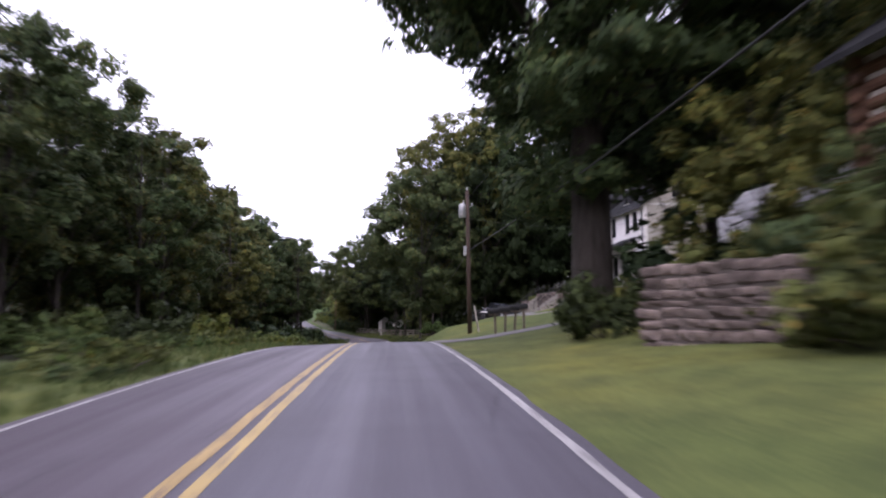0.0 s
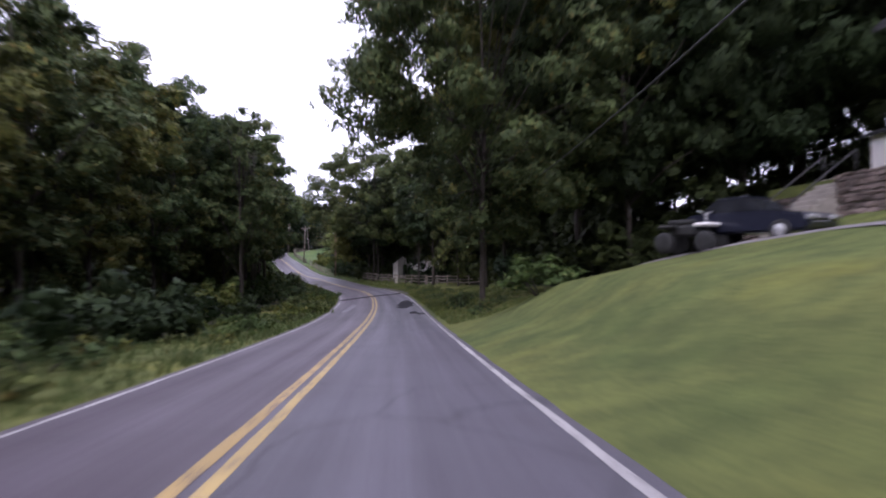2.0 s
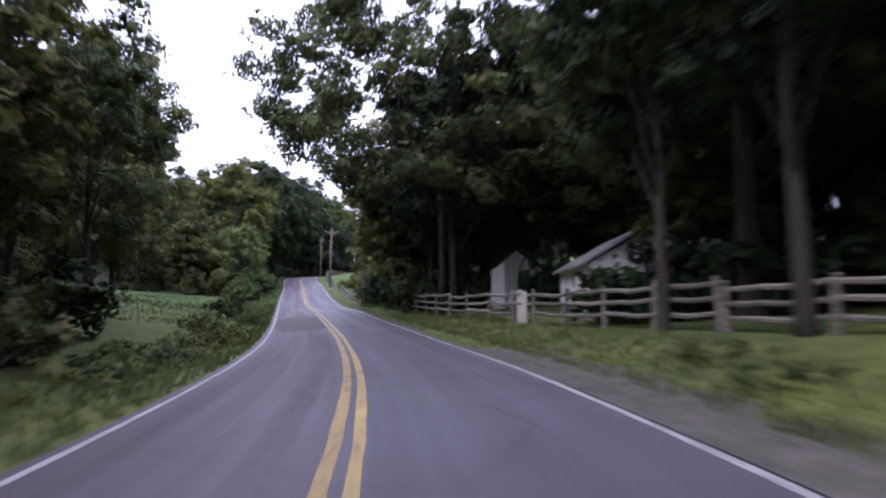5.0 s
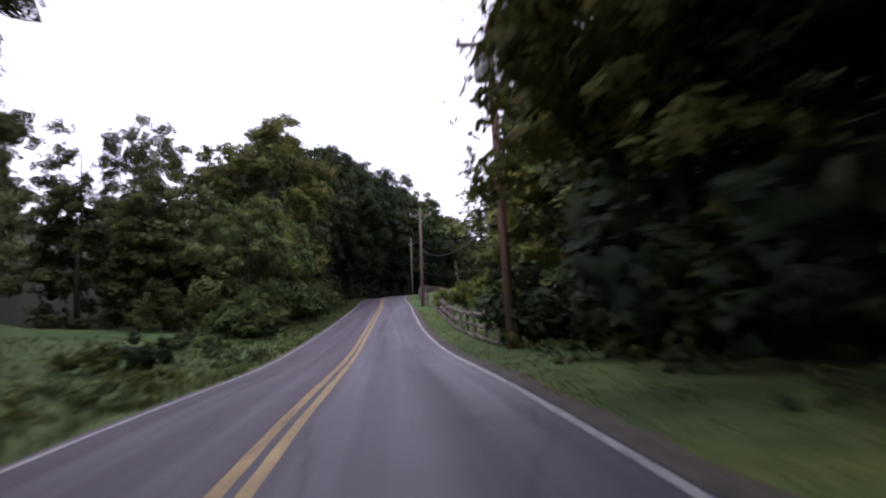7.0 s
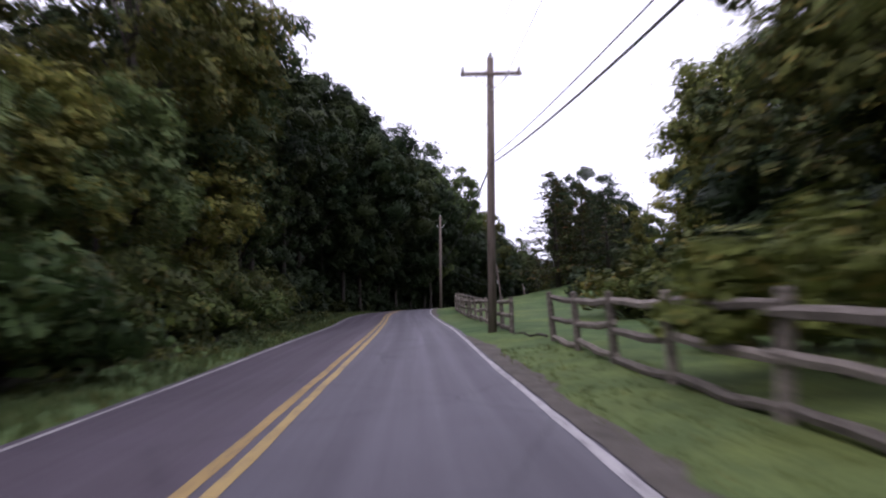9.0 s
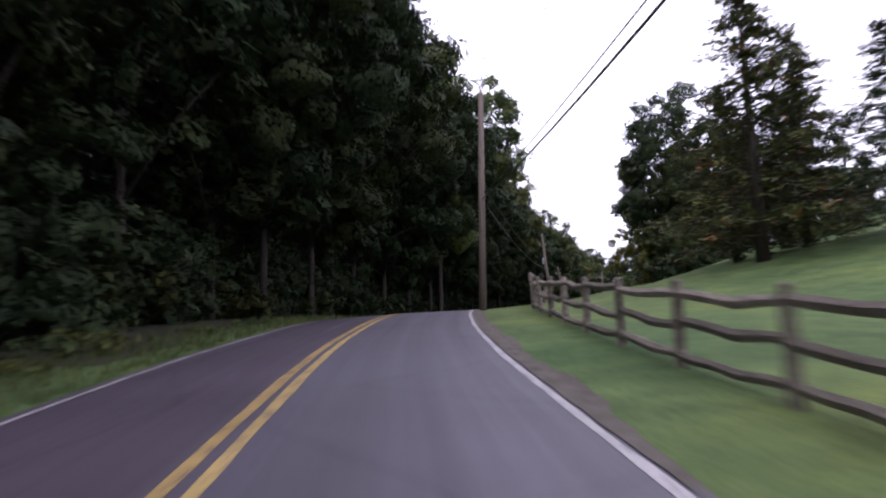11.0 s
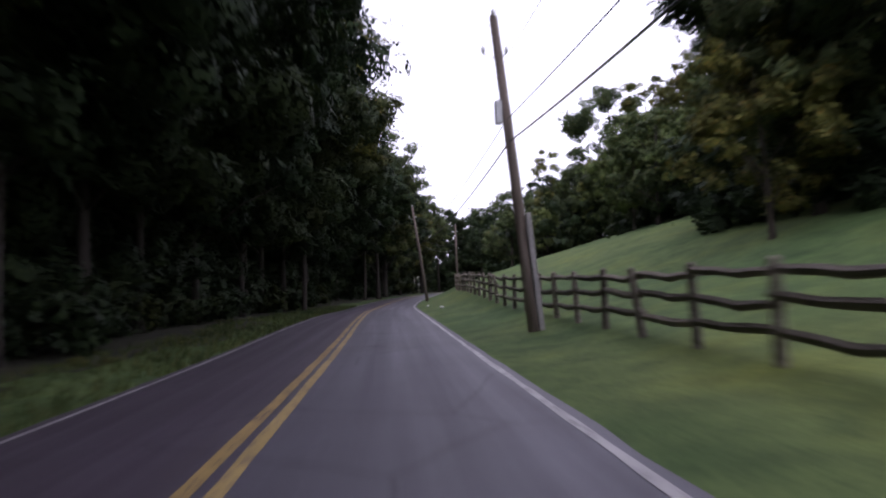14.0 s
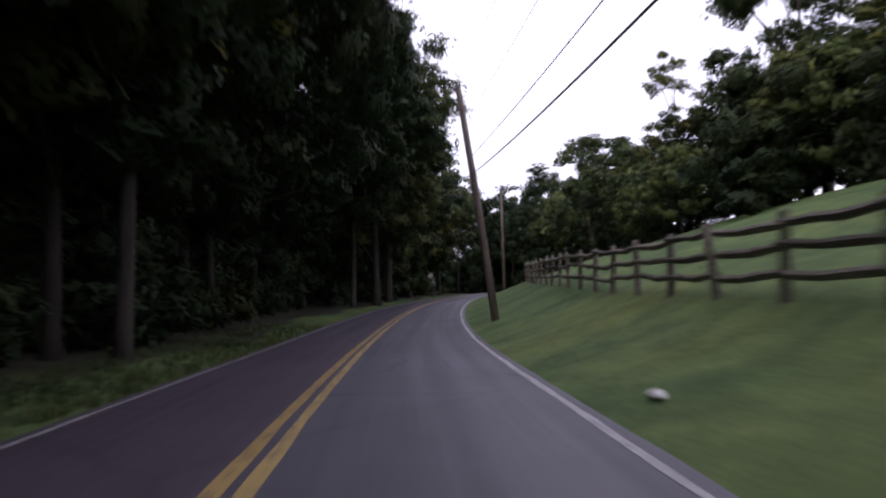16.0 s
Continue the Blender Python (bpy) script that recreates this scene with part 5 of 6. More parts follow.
    part("gutter", box((-0.35, -0.56, E - 0.48), (X + 0.1, -0.44, E - 0.38), 0.02), M_DARKTRIM, root, "dark rain gutter")
    tube("downpipe", [Vector((0.12, -0.1, 0.1)), Vector((0.12, -0.1, E - 0.6)), Vector((0.12, -0.45, E - 0.42))], [0.05, 0.05, 0.05], M_DARKTRIM, root, 8)
    tube("downpipe", [Vector((X - 0.02, -0.1, 0.1)), Vector((X - 0.02, -0.1, E - 0.6)), Vector((X - 0.02, -0.45, E - 0.42))], [0.05, 0.05, 0.05], M_TRIM, root, 8)
    # dormers
    for x in (4.1, 9.2, 14.9):
        z = 7.35 - (0.3 if x > X else 0)
        d = part("dormer", prism_x([(0.55, z), (0.55, z + 1.55), (2.9, z + 1.55)], x - 0.75, x + 0.75), M_ROOF, root, "slate-clad dormer")
        sash_window(d, Matrix.Translation((x - 0.4, 0.44, z + 0.25)), 0.8, 1.15)
        part("dormer_roof", prism_y([(x - 1.05, z + 1.42), (x, z + 2.1), (x + 1.05, z + 1.42), (x + 1.05, z + 1.52), (x, z + 2.22), (x - 1.05, z + 1.52)], 0.25, 3.1), M_ROOF, d)
        part("dormer_gable", prism_y([(x - 0.75, z + 1.55), (x + 0.75, z + 1.55), (x, z + 2.05)], 0.57, 0.7), M_TRIM, d)
    # chimney
    c = part("chimney", box((3.2, 2.7, A - 0.6), (4.1, 3.5, A + 0.75), 0.02), M_STEP, root, "pale stuccoed chimney")
    part("cap", box((3.12, 2.62, A + 0.75), (4.18, 3.58, A + 0.87), 0.02), M_STEP, c)
    # porch
    porch = part("porch_deck", box((1.8, -2.7, -0.35), (9.4, -0.003, 0.3), 0.02), M_TRIM, root, "white-painted porch deck")
    rf = [(-0.02, 4.25), (-3.0, 2.95), (-3.0, 2.72), (-0.02, 3.95)]
    part("porch_roof", prism(rf, 1.6, 4.4), M_ROOF, root, "dark porch roof")
    part("porch_roof", prism([(y, z - 0.25) for y, z in rf], 4.4, 9.5), M_ROOF, root, "dark lower porch roof")
    for x0, x1, z in ((1.8, 4.4, 2.6), (4.45, 9.4, 2.35)):
        part("beam", box((x0, -2.7, z), (x1, -2.5, z + 0.16), 0.01), M_TRIM, root)
    for x in (2.1, 4.25, 6.7, 9.2):
        ztop = 2.6 if x < 4.4 else 2.35
        col = tube("column", [Vector((x, -2.6, z)) for z in (0.3, 0.42, 0.45, 1.5, ztop - 0.15, ztop)], [0.2, 0.2, 0.16, 0.155, 0.14, 0.2], M_TRIM, root, 14, "round white porch column")
        part("plinth", box((x - 0.22, -2.82, 0.3), (x + 0.22, -2.38, 0.4), 0.01), M_TRIM, col)
    for x0, x1 in ((2.3, 4.05), (4.45, 6.5), (6.9, 9.0)):
        rail = part("railing", box((x0, -2.63, 1.12), (x1, -2.57, 1.18), 0.01), M_TRIM, root, "white porch railing")
        n = int((x1 - x0) / 0.16)
        for i in range(n):
            x = x0 + (i + 0.5) * (x1 - x0) / n
            part("baluster", box((x - 0.015, -2.615, 0.35), (x + 0.015, -2.585, 1.12)), M_TRIM, rail)
    for x in (2.9, 7.7):
        v = part("hanging_basket", hanging_basket(), M_LEAF_SHADED, root, "dark leafy hanging basket")
        v.matrix_basis = Matrix.Translation((x, -2.5, 1.95))
    # low annex at the far end
    part("annex", box((L, 1.0, -0.2), (L + 2.2, 5.2, 2.3)), M_STUCCO, root, "low white annex")
    part("annex_roof", prism([(0.7, 2.25), (3.1, 3.0), (5.5, 2.25), (5.5, 2.37), (3.1, 3.14), (0.7, 2.37)], L + 0.002, L + 2.4), M_ROOF, root)
    part("foundation", box((-0.04, -0.04, -2.6), (L + 0.04, D + 0.04, -0.02)), M_STEP, root, "pale stone foundation")
    return tagged(root, "long white stucco farmhouse with dormers and columned porch", "house")


def prism_x(profile, x0, x1):
    return prism(profile, x0, x1)


def prism_y(profile, y0, y1):
    bm = prism([(x, z) for x, z in profile], y0, y1)
    return moved(bm, Matrix(((0, 1, 0, 0), (1, 0, 0, 0), (0, 0, 1, 0), (0, 0, 0, 1))))


def hanging_basket():
    bm = bmesh.new()
    rng = random.Random(5)
    for _ in range(220):
        d = Vector((rng.gauss(0, 1), rng.gauss(0, 1), rng.gauss(0, 1))).normalized()
        p = d * rng.uniform(0.15, 0.36)
        u = d.orthogonal().normalized() * 0.07
        w = d.cross(u).normalized() * 0.05
        bm.faces.new([bm.verts.new(p + q) for q in (u, w, -u, -w)])
    return bm


farmhouse()


def stone_wall(points, top, bottom, thick, seed, label, size=(0.42, 0.2)):
    """A wall of rough stones laid in courses along a line of plan points."""
    rng = random.Random(seed)
    root = empty("stone_wall", Matrix())
    shapes = []
    for k in range(8):
        bm = box((-0.5, -0.5, -0.5), (0.5, 0.5, 0.5), 0.14)
        for v in bm.verts:
            v.co += Vector((rng.uniform(-0.06, 0.06), rng.uniform(-0.1, 0.1), rng.uniform(-0.06, 0.06)))
        me = bpy.data.meshes.new("stone")
        bm.to_mesh(me)
        bm.free()
        me.materials.append(M_STONE)
        shapes.append(me)
    for a, b in zip(points, points[1:]):
        a, b = Vector((*a, 0)), Vector((*b, 0))
        d = b - a
        turn = math.atan2(d.y, d.x)
        m = Matrix.Translation((a.x, a.y, 0)) @ Matrix.Rotation(turn, 4, "Z")
        part("core", box((0, -thick / 2 + 0.05, bottom - 0.3), (d.length, thick / 2 - 0.05, top - 0.05), 0, m), M_MORTAR, root)
        z = bottom - 0.05
        while z < top - 0.02:
            h = min(size[1] * rng.uniform(0.75, 1.3), top - z + 0.02)
            x = rng.uniform(-0.2, 0)
            while x < d.length:
                w = size[0] * rng.uniform(0.6, 1.5)
                ob = link("stone", shapes[rng.randrange(8)], root)
                ob.matrix_basis = m @ Matrix.Translation((min(x + w / 2, d.length), rng.uniform(-0.03, 0.03), z + h / 2 + rng.uniform(-0.03, 0.03))) @ Matrix.Rotation(rng.uniform(-0.09, 0.09), 4, "Y") @ Matrix.Diagonal((w - 0.03, thick + rng.uniform(0, 0.06), h - 0.025, 1))
                x += w
            z += h
    return tagged(root, label, "stone wall", "stone walls")


def terrace():
    base = Vector((23.75, 54.0, 0))
    al = Vector((-1.45, 16.3, 0)).normalized()
    out = Vector((-al.y, al.x, 0))
    spot = lambda u, o: base + al * u + out * o
    # filled ground behind the wall
    top = 4.35
    verts, faces = [], []
    pts = [spot(u, o) for u, o in ((-0.5, 4.9), (17.5, 4.9), (17.5, -7.0), (-0.5, -7.0))]
    bm = bmesh.new()
    lo = [bm.verts.new((p.x, p.y, 1.0)) for p in pts]
    hi = [bm.verts.new((p.x, p.y, top)) for p in pts]
    bm.faces.new(hi)
    for i in range(4):
        bm.faces.new((lo[i], lo[(i + 1) % 4], hi[(i + 1) % 4], hi[i]))
    bmesh.ops.recalc_face_normals(bm, faces=bm.faces)
    me = bpy.data.meshes.new("terrace")
    bm.to_mesh(me)
    bm.free()
    me.materials.append(M_GROUND)
    tagged(link("terrace", me), "level grass terrace in front of the house", "terrace", kind="structure")
    line = lambda u0, u1: [tuple(spot(u0, 5.1).xy), tuple(spot(u1, 5.1).xy)]
    stone_wall(line(-0.7, 6.9), top + 0.1, 2.3, 0.45, 3, "brown fieldstone retaining wall below the house")
    stone_wall(line(8.5, 13.0), top + 0.05, 2.3, 0.45, 4, "brown fieldstone retaining wall between the steps")
    stone_wall(line(14.6, 18.5), top - 0.5, 2.2, 0.45, 5, "low brown fieldstone retaining wall by the far steps")
    for u in (7.7, 13.8):
        root = empty("stone_steps", Matrix())
        n = 9
        for i in range(n):
            o = 7.2 - i * 0.33
            z = 2.45 + (i + 1) * (top - 2.4) / n
            m = Matrix.Translation(spot(u, o)) @ Matrix.Rotation(math.atan2(al.y, al.x), 4, "Z")
            part("step", box((-0.75, -0.2, z - 2.2), (0.75, 0.2, z), 0.015, m), M_STEP, root)
        for s in (-0.8, 0.8):
            a, b = spot(u + s, 7.2), spot(u + s, 4.6)
            tube("handrail", [Vector((a.x, a.y, 3.4)), Vector((b.x, b.y, top + 0.95))], [0.03, 0.03], M_DARKTRIM, root, 6)
            tube("rail_post", [Vector((a.x, a.y, 2.2)), Vector((a.x, a.y, 3.42))], [0.025, 0.025], M_DARKTRIM, root, 6)
            tube("rail_post", [Vector((b.x, b.y, top)), Vector((b.x, b.y, top + 0.97))], [0.025, 0.025], M_DARKTRIM, root, 6)
        tagged(root, "pale stone steps through the retaining wall", "steps", "terrace steps")
    for u, o, h in ((0.2, 0.9, 1.8), (0.8, 1.9, 1.3)):
        p = spot(u, o)
        y, d = station(p.x, p.y)
        ob = plant("bush", y, d, h, 1.0, 0)
        ob.matrix_basis = Matrix.Translation((0, 0, top - ob.matrix_basis.translation.z - 0.05)) @ ob.matrix_basis


terrace()


M_BOARD = mottled("grey_gable_boards", (0.2, 0.19, 0.18), (0.36, 0.34, 0.32), 1.5, 25.0, 0.95, 0.5, 0.01, stretch=(6, 6, 0.4))


def shed(origin, turn, length, depth, eave, ridge, roof, openings, label, gable=None):
    """A small white building: local x along its front, y into it."""
    m = Matrix.Translation(origin) @ Matrix.Rotation(radians(turn), 4, "Z")
    root = empty("shed", m)
    part("wall", wall_panel(length, eave, openings, 0.15), M_STUCCO, root, "white boarded front wall")
    part("wall", box((0, depth - 0.15, -0.3), (length, depth, eave)), M_STUCCO, root)
    for x in (0.0, length - 0.15):
        part("wall", prism([(0.15, -0.3), (depth - 0.15, -0.3), (depth - 0.15, eave), (depth / 2, ridge - 0.1), (0.15, eave)], x, x + 0.15), gable or M_STUCCO, root, "gable end wall")
    s = (ridge - eave) / (depth / 2)
    part("roof", prism([(-0.35, eave - 0.35 * s), (depth / 2, ridge), (depth + 0.35, eave - 0.35 * s), (depth + 0.35, eave - 0.35 * s + 0.1), (depth / 2, ridge + 0.1), (-0.35, eave - 0.35 * s + 0.1)], -0.3, length + 0.3), roof, root)
    for x0, x1, z0, z1 in openings:
        part("door" if z0 < 0.3 else "window", box((x0 + 0.02, 0.06, z0 + 0.02), (x1 - 0.02, 0.1, z1 - 0.02)), M_DARKTRIM, root, "dark opening")
    part("foundation", box((-0.03, -0.03, -0.6), (length + 0.03, depth + 0.03, -0.01)), M_STEP, root)
    return tagged(root, label, "shed", "white sheds")


shed((3.55, 139.4, -0.05), -90, 7.8, 4.2, 1.6, 2.75, M_TIN, [(1.75, 2.2, 0.1, 1.2), (3.3, 4.1, 0.65, 1.25), (5.6, 6.4, 0.65, 1.25)], "long low white shed with a mossy grey roof")
small = shed((0.55, 150.4, -0.1), -90, 3.4, 3.0, 2.2, 3.35, M_ROOF, [(1.2, 2.0, 0.1, 1.8)], "small white and grey gabled shed under the trees", M_BOARD)
part("board", prism([(0.03, -0.2), (0.75, -0.2), (0.75, 2.6), (0.03, 2.1)], 3.4, 3.45), M_STUCCO, small, "white boards at the corner of the gable")
part("door", box((3.4, 1.5, 0.0), (3.44, 2.2, 1.8)), M_DARKTRIM, small, "dark plank door in the gable")
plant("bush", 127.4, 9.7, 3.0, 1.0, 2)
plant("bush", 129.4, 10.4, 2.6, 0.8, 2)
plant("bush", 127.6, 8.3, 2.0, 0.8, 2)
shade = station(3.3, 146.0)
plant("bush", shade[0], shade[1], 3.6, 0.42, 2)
plant("slim", 142.5, 12.8, 12, 0.9, 1)
plant("slim", 122.6, 7.6, 15, 0.9, 1)


def cottage():
    p = at(31.0, 17.0)
    m = Matrix.Translation((p.x, p.y, p.z - 0.1)) @ Matrix.Rotation(radians(-82), 4, "Z")
    root = empty("cottage", m)
    holes = [(1.2, 2.2, 0.9, 2.0), (3.6, 5.2, 0.7, 2.0)]
    part("wall", wall_panel(8.0, 2.5, holes, 0.3), M_STUCCO_GABLE, root, "cream plastered front wall")
    for x0, x1, z0, z1 in holes:
        sash_window(root, Matrix.Translation((x0, 0, z0)), x1 - x0, z1 - z0, 2)
    for x in (0.0, 7.7):
        part("wall", prism([(0.3, -0.3), (5.2, -0.3), (5.2, 2.5), (2.75, 4.9), (0.3, 2.5)], x, x + 0.3), M_STUCCO_GABLE, root)
    part("wall", box((0, 5.2, -0.3), (8.0, 5.5, 2.5)), M_STUCCO_GABLE, root)
    part("roof", prism([(-0.5, 2.15), (2.75, 5.0), (6.0, 2.15), (6.0, 2.3), (2.75, 5.17), (-0.5, 2.3)], -0.4, 8.4), M_TIN, root, "steep grey cottage roof")
    part("foundation", box((-0.03, -0.03, -1.5), (8.03, 5.5, -0.01)), M_STEP, root)
    tagged(root, "cream cottage with a steep grey roof behind trees", "cottage")


cottage()
a, b = at(10.2, 8.6), at(13.0, 6.7)
stone_wall([(a.x, a.y), (b.x, b.y)], b.z + 1.6, b.z - 0.3, 0.5, 9, "pinkish-brown fieldstone wall beside the lawn", (0.36, 0.2))
plant("light", 217, 18.3, 12, 0.9, 0)
plant("light", 220.5, 21.0, 10.5, 1.0, 1)
plant("dense", 163, -19.5, 20, 0.85, 0)
plant("dense", 138.5, 16.5, 19, 0.9, 0)
plant("dense", 434, 0.5, 17, 0.9, 0)
plant("dense", 437, 7.0, 16, 0.9, 0)
plant("light", 14.8, 10.8, 4.6, 0.9, 1)
plant("light", 11.6, 11.2, 4.6, 0.9, 1)
plant("bush", 8.9, 8.6, 2.2, 0.9, 0)
plant("light", 15.6, 10.9, 7.0, 0.85, 1)
plant("bush", 13.6, 8.6, 2.4, 0.8, 0)
plant("bush", 11.6, 9.6, 2.8, 0.8, 0)
plant("bush", 16.3, 6.9, 2.0, 0.75, 2)


def log_cabin():
    """Gable side of a log building that looks over the shrubs."""
    p, q = at(13.2, 11.6), at(4.0, 12.4)
    along = (q - p)
    m = Matrix.Translation((p.x, p.y, p.z)) @ Matrix.Rotation(math.atan2(along.y, along.x), 4, "Z")
    root = empty("log_cabin", m)
    length = along.length
    part("wall", box((0, 0.12, -0.5), (length, 0.3, 5.6)), M_CHINK, root, "pale chinking between the logs")
    part("wall", box((0, 0.3, -0.5), (0.2, 5.0, 5.6)), M_CHINK, root, "pale chinking between the logs")
    for i in range(14):
        z = 0.1 + 0.4 * i
        part("log", tube_bm(Vector((-0.25, 0.16, z)), Vector((length + 0.2, 0.16, z)), 0.15), M_LOG, root)
        part("log", tube_bm(Vector((0.1, -0.15, z + 0.2)), Vector((0.1, 5.2, z + 0.2)), 0.15), M_LOG, root)
    part("roof", prism([(-0.6, 5.45), (2.5, 7.6), (5.6, 5.45), (5.6, 5.6), (2.5, 7.75), (-0.6, 5.6)], -0.5, length + 0.5), M_ROOF, root, "dark shingled cabin roof")
    tagged(root, "brown log cabin with pale chinking behind shrubs", "cabin")


def tube_bm(a, b, r):
    v, f = [], []
    tube_data(v, f, [a, b], [r, r], 10)
    bm = bmesh.new()
    vs = [bm.verts.new(c) for c in v]
    for face in f:
        bm.faces.new([vs[k] for k in face])
    return bm


log_cabin()


# ---------------------------------------------------------------- driveway, gravel and marks on the road
def patch_mesh(outline, up, mat, name):
    """A thin sheet laid on the land, from a grid of station and distance."""
    ys, lo, hi = outline
    verts, faces = [], []
    n = 8
    for y, a, b in zip(ys, lo, hi):
        for j in range(n + 1):
            verts.append(at(y, a + (b - a) * j / n, up))
    w = n + 1
    for i in range(len(ys) - 1):
        for j in range(n):
            k = i * w + j
            faces.append((k, k + 1, k + w + 1, k + w))
    return mesh_of(name, verts, faces, mat, True)


def driveway():
    line = [(27.6, 2.9), (27.8, 6.0), (28.8, 9.5), (32.0, 12.6), (37.0, 14.6), (45.0, 15.0), (54.0, 13.4), (61.0, 12.0), (68.0, 11.6)]
    half = [3.6, 2.6, 1.7, 1.15, 1.1, 1.1, 1.2, 1.5, 2.0]
    verts, faces = [], []
    pts = []
    for i in range(len(line) - 1):
        for k in range(6):
            t = k / 6
            pts.append((line[i][0] + (line[i + 1][0] - line[i][0]) * t, line[i][1] + (line[i + 1][1] - line[i][1]) * t, half[i] + (half[i + 1] - half[i]) * t))
    pts.append((*line[-1], half[-1]))
    for i, (y, d, h) in enumerate(pts):
        a, b = pts[max(0, i - 2)], pts[min(len(pts) - 1, i + 2)]
        t = Vector((b[0] - a[0], b[1] - a[1])).normalized()
        for j in range(9):
            o = (j / 4 - 1) * h
            dd = max(3.14, d + t.x * o)
            verts.append(at(y - t.y * o, dd, 0.014 + 0.02 * (1 - (j / 4 - 1) ** 2)))
    for i in range(len(pts) - 1):
        for j in range(8):
            k = 9 * i + j
            faces.append((k, k + 1, k + 10, k + 9))
    tagged(link("driveway", mesh_of("driveway", verts, faces, M_DRIVE, True)), "grey paved driveway curving up to the house", "driveway", kind="structure")


M_DRIVE = mottled("grey_driveway_paving", (0.12, 0.11, 0.115), (0.2, 0.185, 0.19), 0.7, 45.0, 0.85, 0.5, 0.008)
driveway()


def shoulder(ya, yb, inner, outer, seed, label):
    ys = frange(ya, yb, 0.25)
    lo = [inner + 0.03 * noise.noise(Vector((y * 1.7, seed, 3.0))) - narrowing(y) for y in ys]
    hi = []
    for y in ys:
        t = min(1, (y - ya) / 4, (yb - y) / 4)
        hi.append(inner + 0.1 + (outer - inner) * max(0, t) * (0.7 + 0.5 * noise.noise(Vector((y * 0.35, seed, 0))) + 0.35 * noise.noise(Vector((y * 1.9, seed, 4.0)))))
    tagged(link("gravel_shoulder", patch_mesh((ys, lo, hi), 0.012, M_GRAVEL, "gravel_shoulder")), label, "gravel", kind="structure")


shoulder(106, 126, 3.1, 4.8, 1, "dirt and gravel pull-off beside the road")
shoulder(131, 205, 3.1, 3.5, 2, "narrow gravel strip along the road edge")
shoulder(224, 262, 3.1, 3.5, 3, "worn gravel strip inside the bend")


def road_patch(y, d, length, width, mat, label, skew=0.0, seed=0):
    """A ragged patch on the asphalt, laid in short strips that follow the road."""
    n = max(8, int(length * 2.5))
    verts, faces = [], []
    for i in range(n + 1):
        t = 2 * i / n - 1
        yy = y + t * length / 2
        half = 0.5 * width * math.sqrt(max(0.0, 1 - t * t))
        lo = half * (1 + 0.5 * noise.noise(Vector((t * 2.5, 0.3, seed))) + 0.3 * noise.noise(Vector((t * 9, 0.3, seed))))
        hi = half * (1 + 0.5 * noise.noise(Vector((t * 2.5, 7.3, seed))) + 0.3 * noise.noise(Vector((t * 9, 7.3, seed))))
        cc, nn = centre(yy), across(yy)
        near, far = (-2.7, -0.24) if d < 0 else (0.24, 3.1)
        for dd in (max(near, d + skew * t - lo), min(far, d + skew * t + hi)):
            verts.append(Vector((cc.x + nn.x * dd, cc.y + nn.y * dd, cc.z + (SLOPE_R if dd > 0 else SLOPE_L) * abs(dd) + 0.008)))
    for i in range(n):
        faces.append((2 * i, 2 * i + 1, 2 * i + 3, 2 * i + 2))
    link("stain", mesh_of("stain", verts, faces, mat), ROAD, label)


# wet patches: the dark trees they mirror are put into the matt base colour
def wet_material():
    m, n, l, b = material("wet_asphalt_with_reflection", 0.9, 0.0, 0.03)
    l.new(ramp(n, l, noise_out(n, l, 20.0, 5.0), [(0.3, (0.018, 0.017, 0.019)), (0.7, (0.042, 0.04, 0.046))]), b.inputs["Base Color"])
    return m


M_WET = wet_material()
M_OLD = mottled("old_reddish_asphalt", (0.042, 0.033, 0.036), (0.07, 0.056, 0.062), 1.2, 55.0, 0.7, 0.4, 0.006)
# the wet sheen on the far lane, painted as a paler asphalt colour
M_SHEEN = mottled("pale_asphalt_sheen", (0.1, 0.095, 0.11), (0.16, 0.15, 0.17), 1.2, 55.0, 0.6, 0.4, 0.006)
# joint colour, darkened by the shadow in the road's dip
M_SEAM_SHADOW = mottled("road_seam_and_shadow", (0.018, 0.016, 0.018), (0.04, 0.035, 0.04), 2.0, 60.0, 0.95, 0.5, 0.006, spec=0.02)
road_patch(92.0, 2.2, 10.0, 1.15, M_WET, "dark wet patch in the wheel track", 0.35, 1)
road_patch(82.3, 2.35, 2.4, 0.5, M_WET, "small dark wet patch", 0.1, 2)
road_patch(144.0, -1.45, 13.0, 3.6, M_OLD, "darker reddish old asphalt in the far lane", 0.0, 5)
road_patch(89.5, -1.7, 9.0, 0.5, M_SHEEN, "pale painted sheen streak in the far lane", 0.2, 6)
road_patch(81.0, 2.7, 1.8, 0.5, M_WET, "small dark wet patch by the edge line", 0.0, 3)


def road_seam():
    """The dark joint that crosses the road at the foot of the slope, widened with the dip's shadow as colour."""
    verts, faces = [], []
    for i in range(21):
        d = -2.95 + 6.1 * i / 20
        y = 101.0 + (d + 2.6) * 1.4
        for k in range(7):
            yy = y + 0.27 * (k - 3) + 0.25 * noise.noise(Vector((d * 1.7, k // 6, 2.0)))
            cc, nn = centre(yy), across(yy)
            verts.append(Vector((cc.x + nn.x * d, cc.y + nn.y * d, cc.z + (SLOPE_R if d > 0 else SLOPE_L) * abs(d) + 0.01)))
    for i in range(20):
        for k in range(6):
            a = 7 * i + k
            faces.append((a, a + 1, a + 8, a + 7))
    link("joint", mesh_of("joint", verts, faces, M_SEAM_SHADOW), ROAD, "dark joint across the road with its shadow painted in")


road_seam()


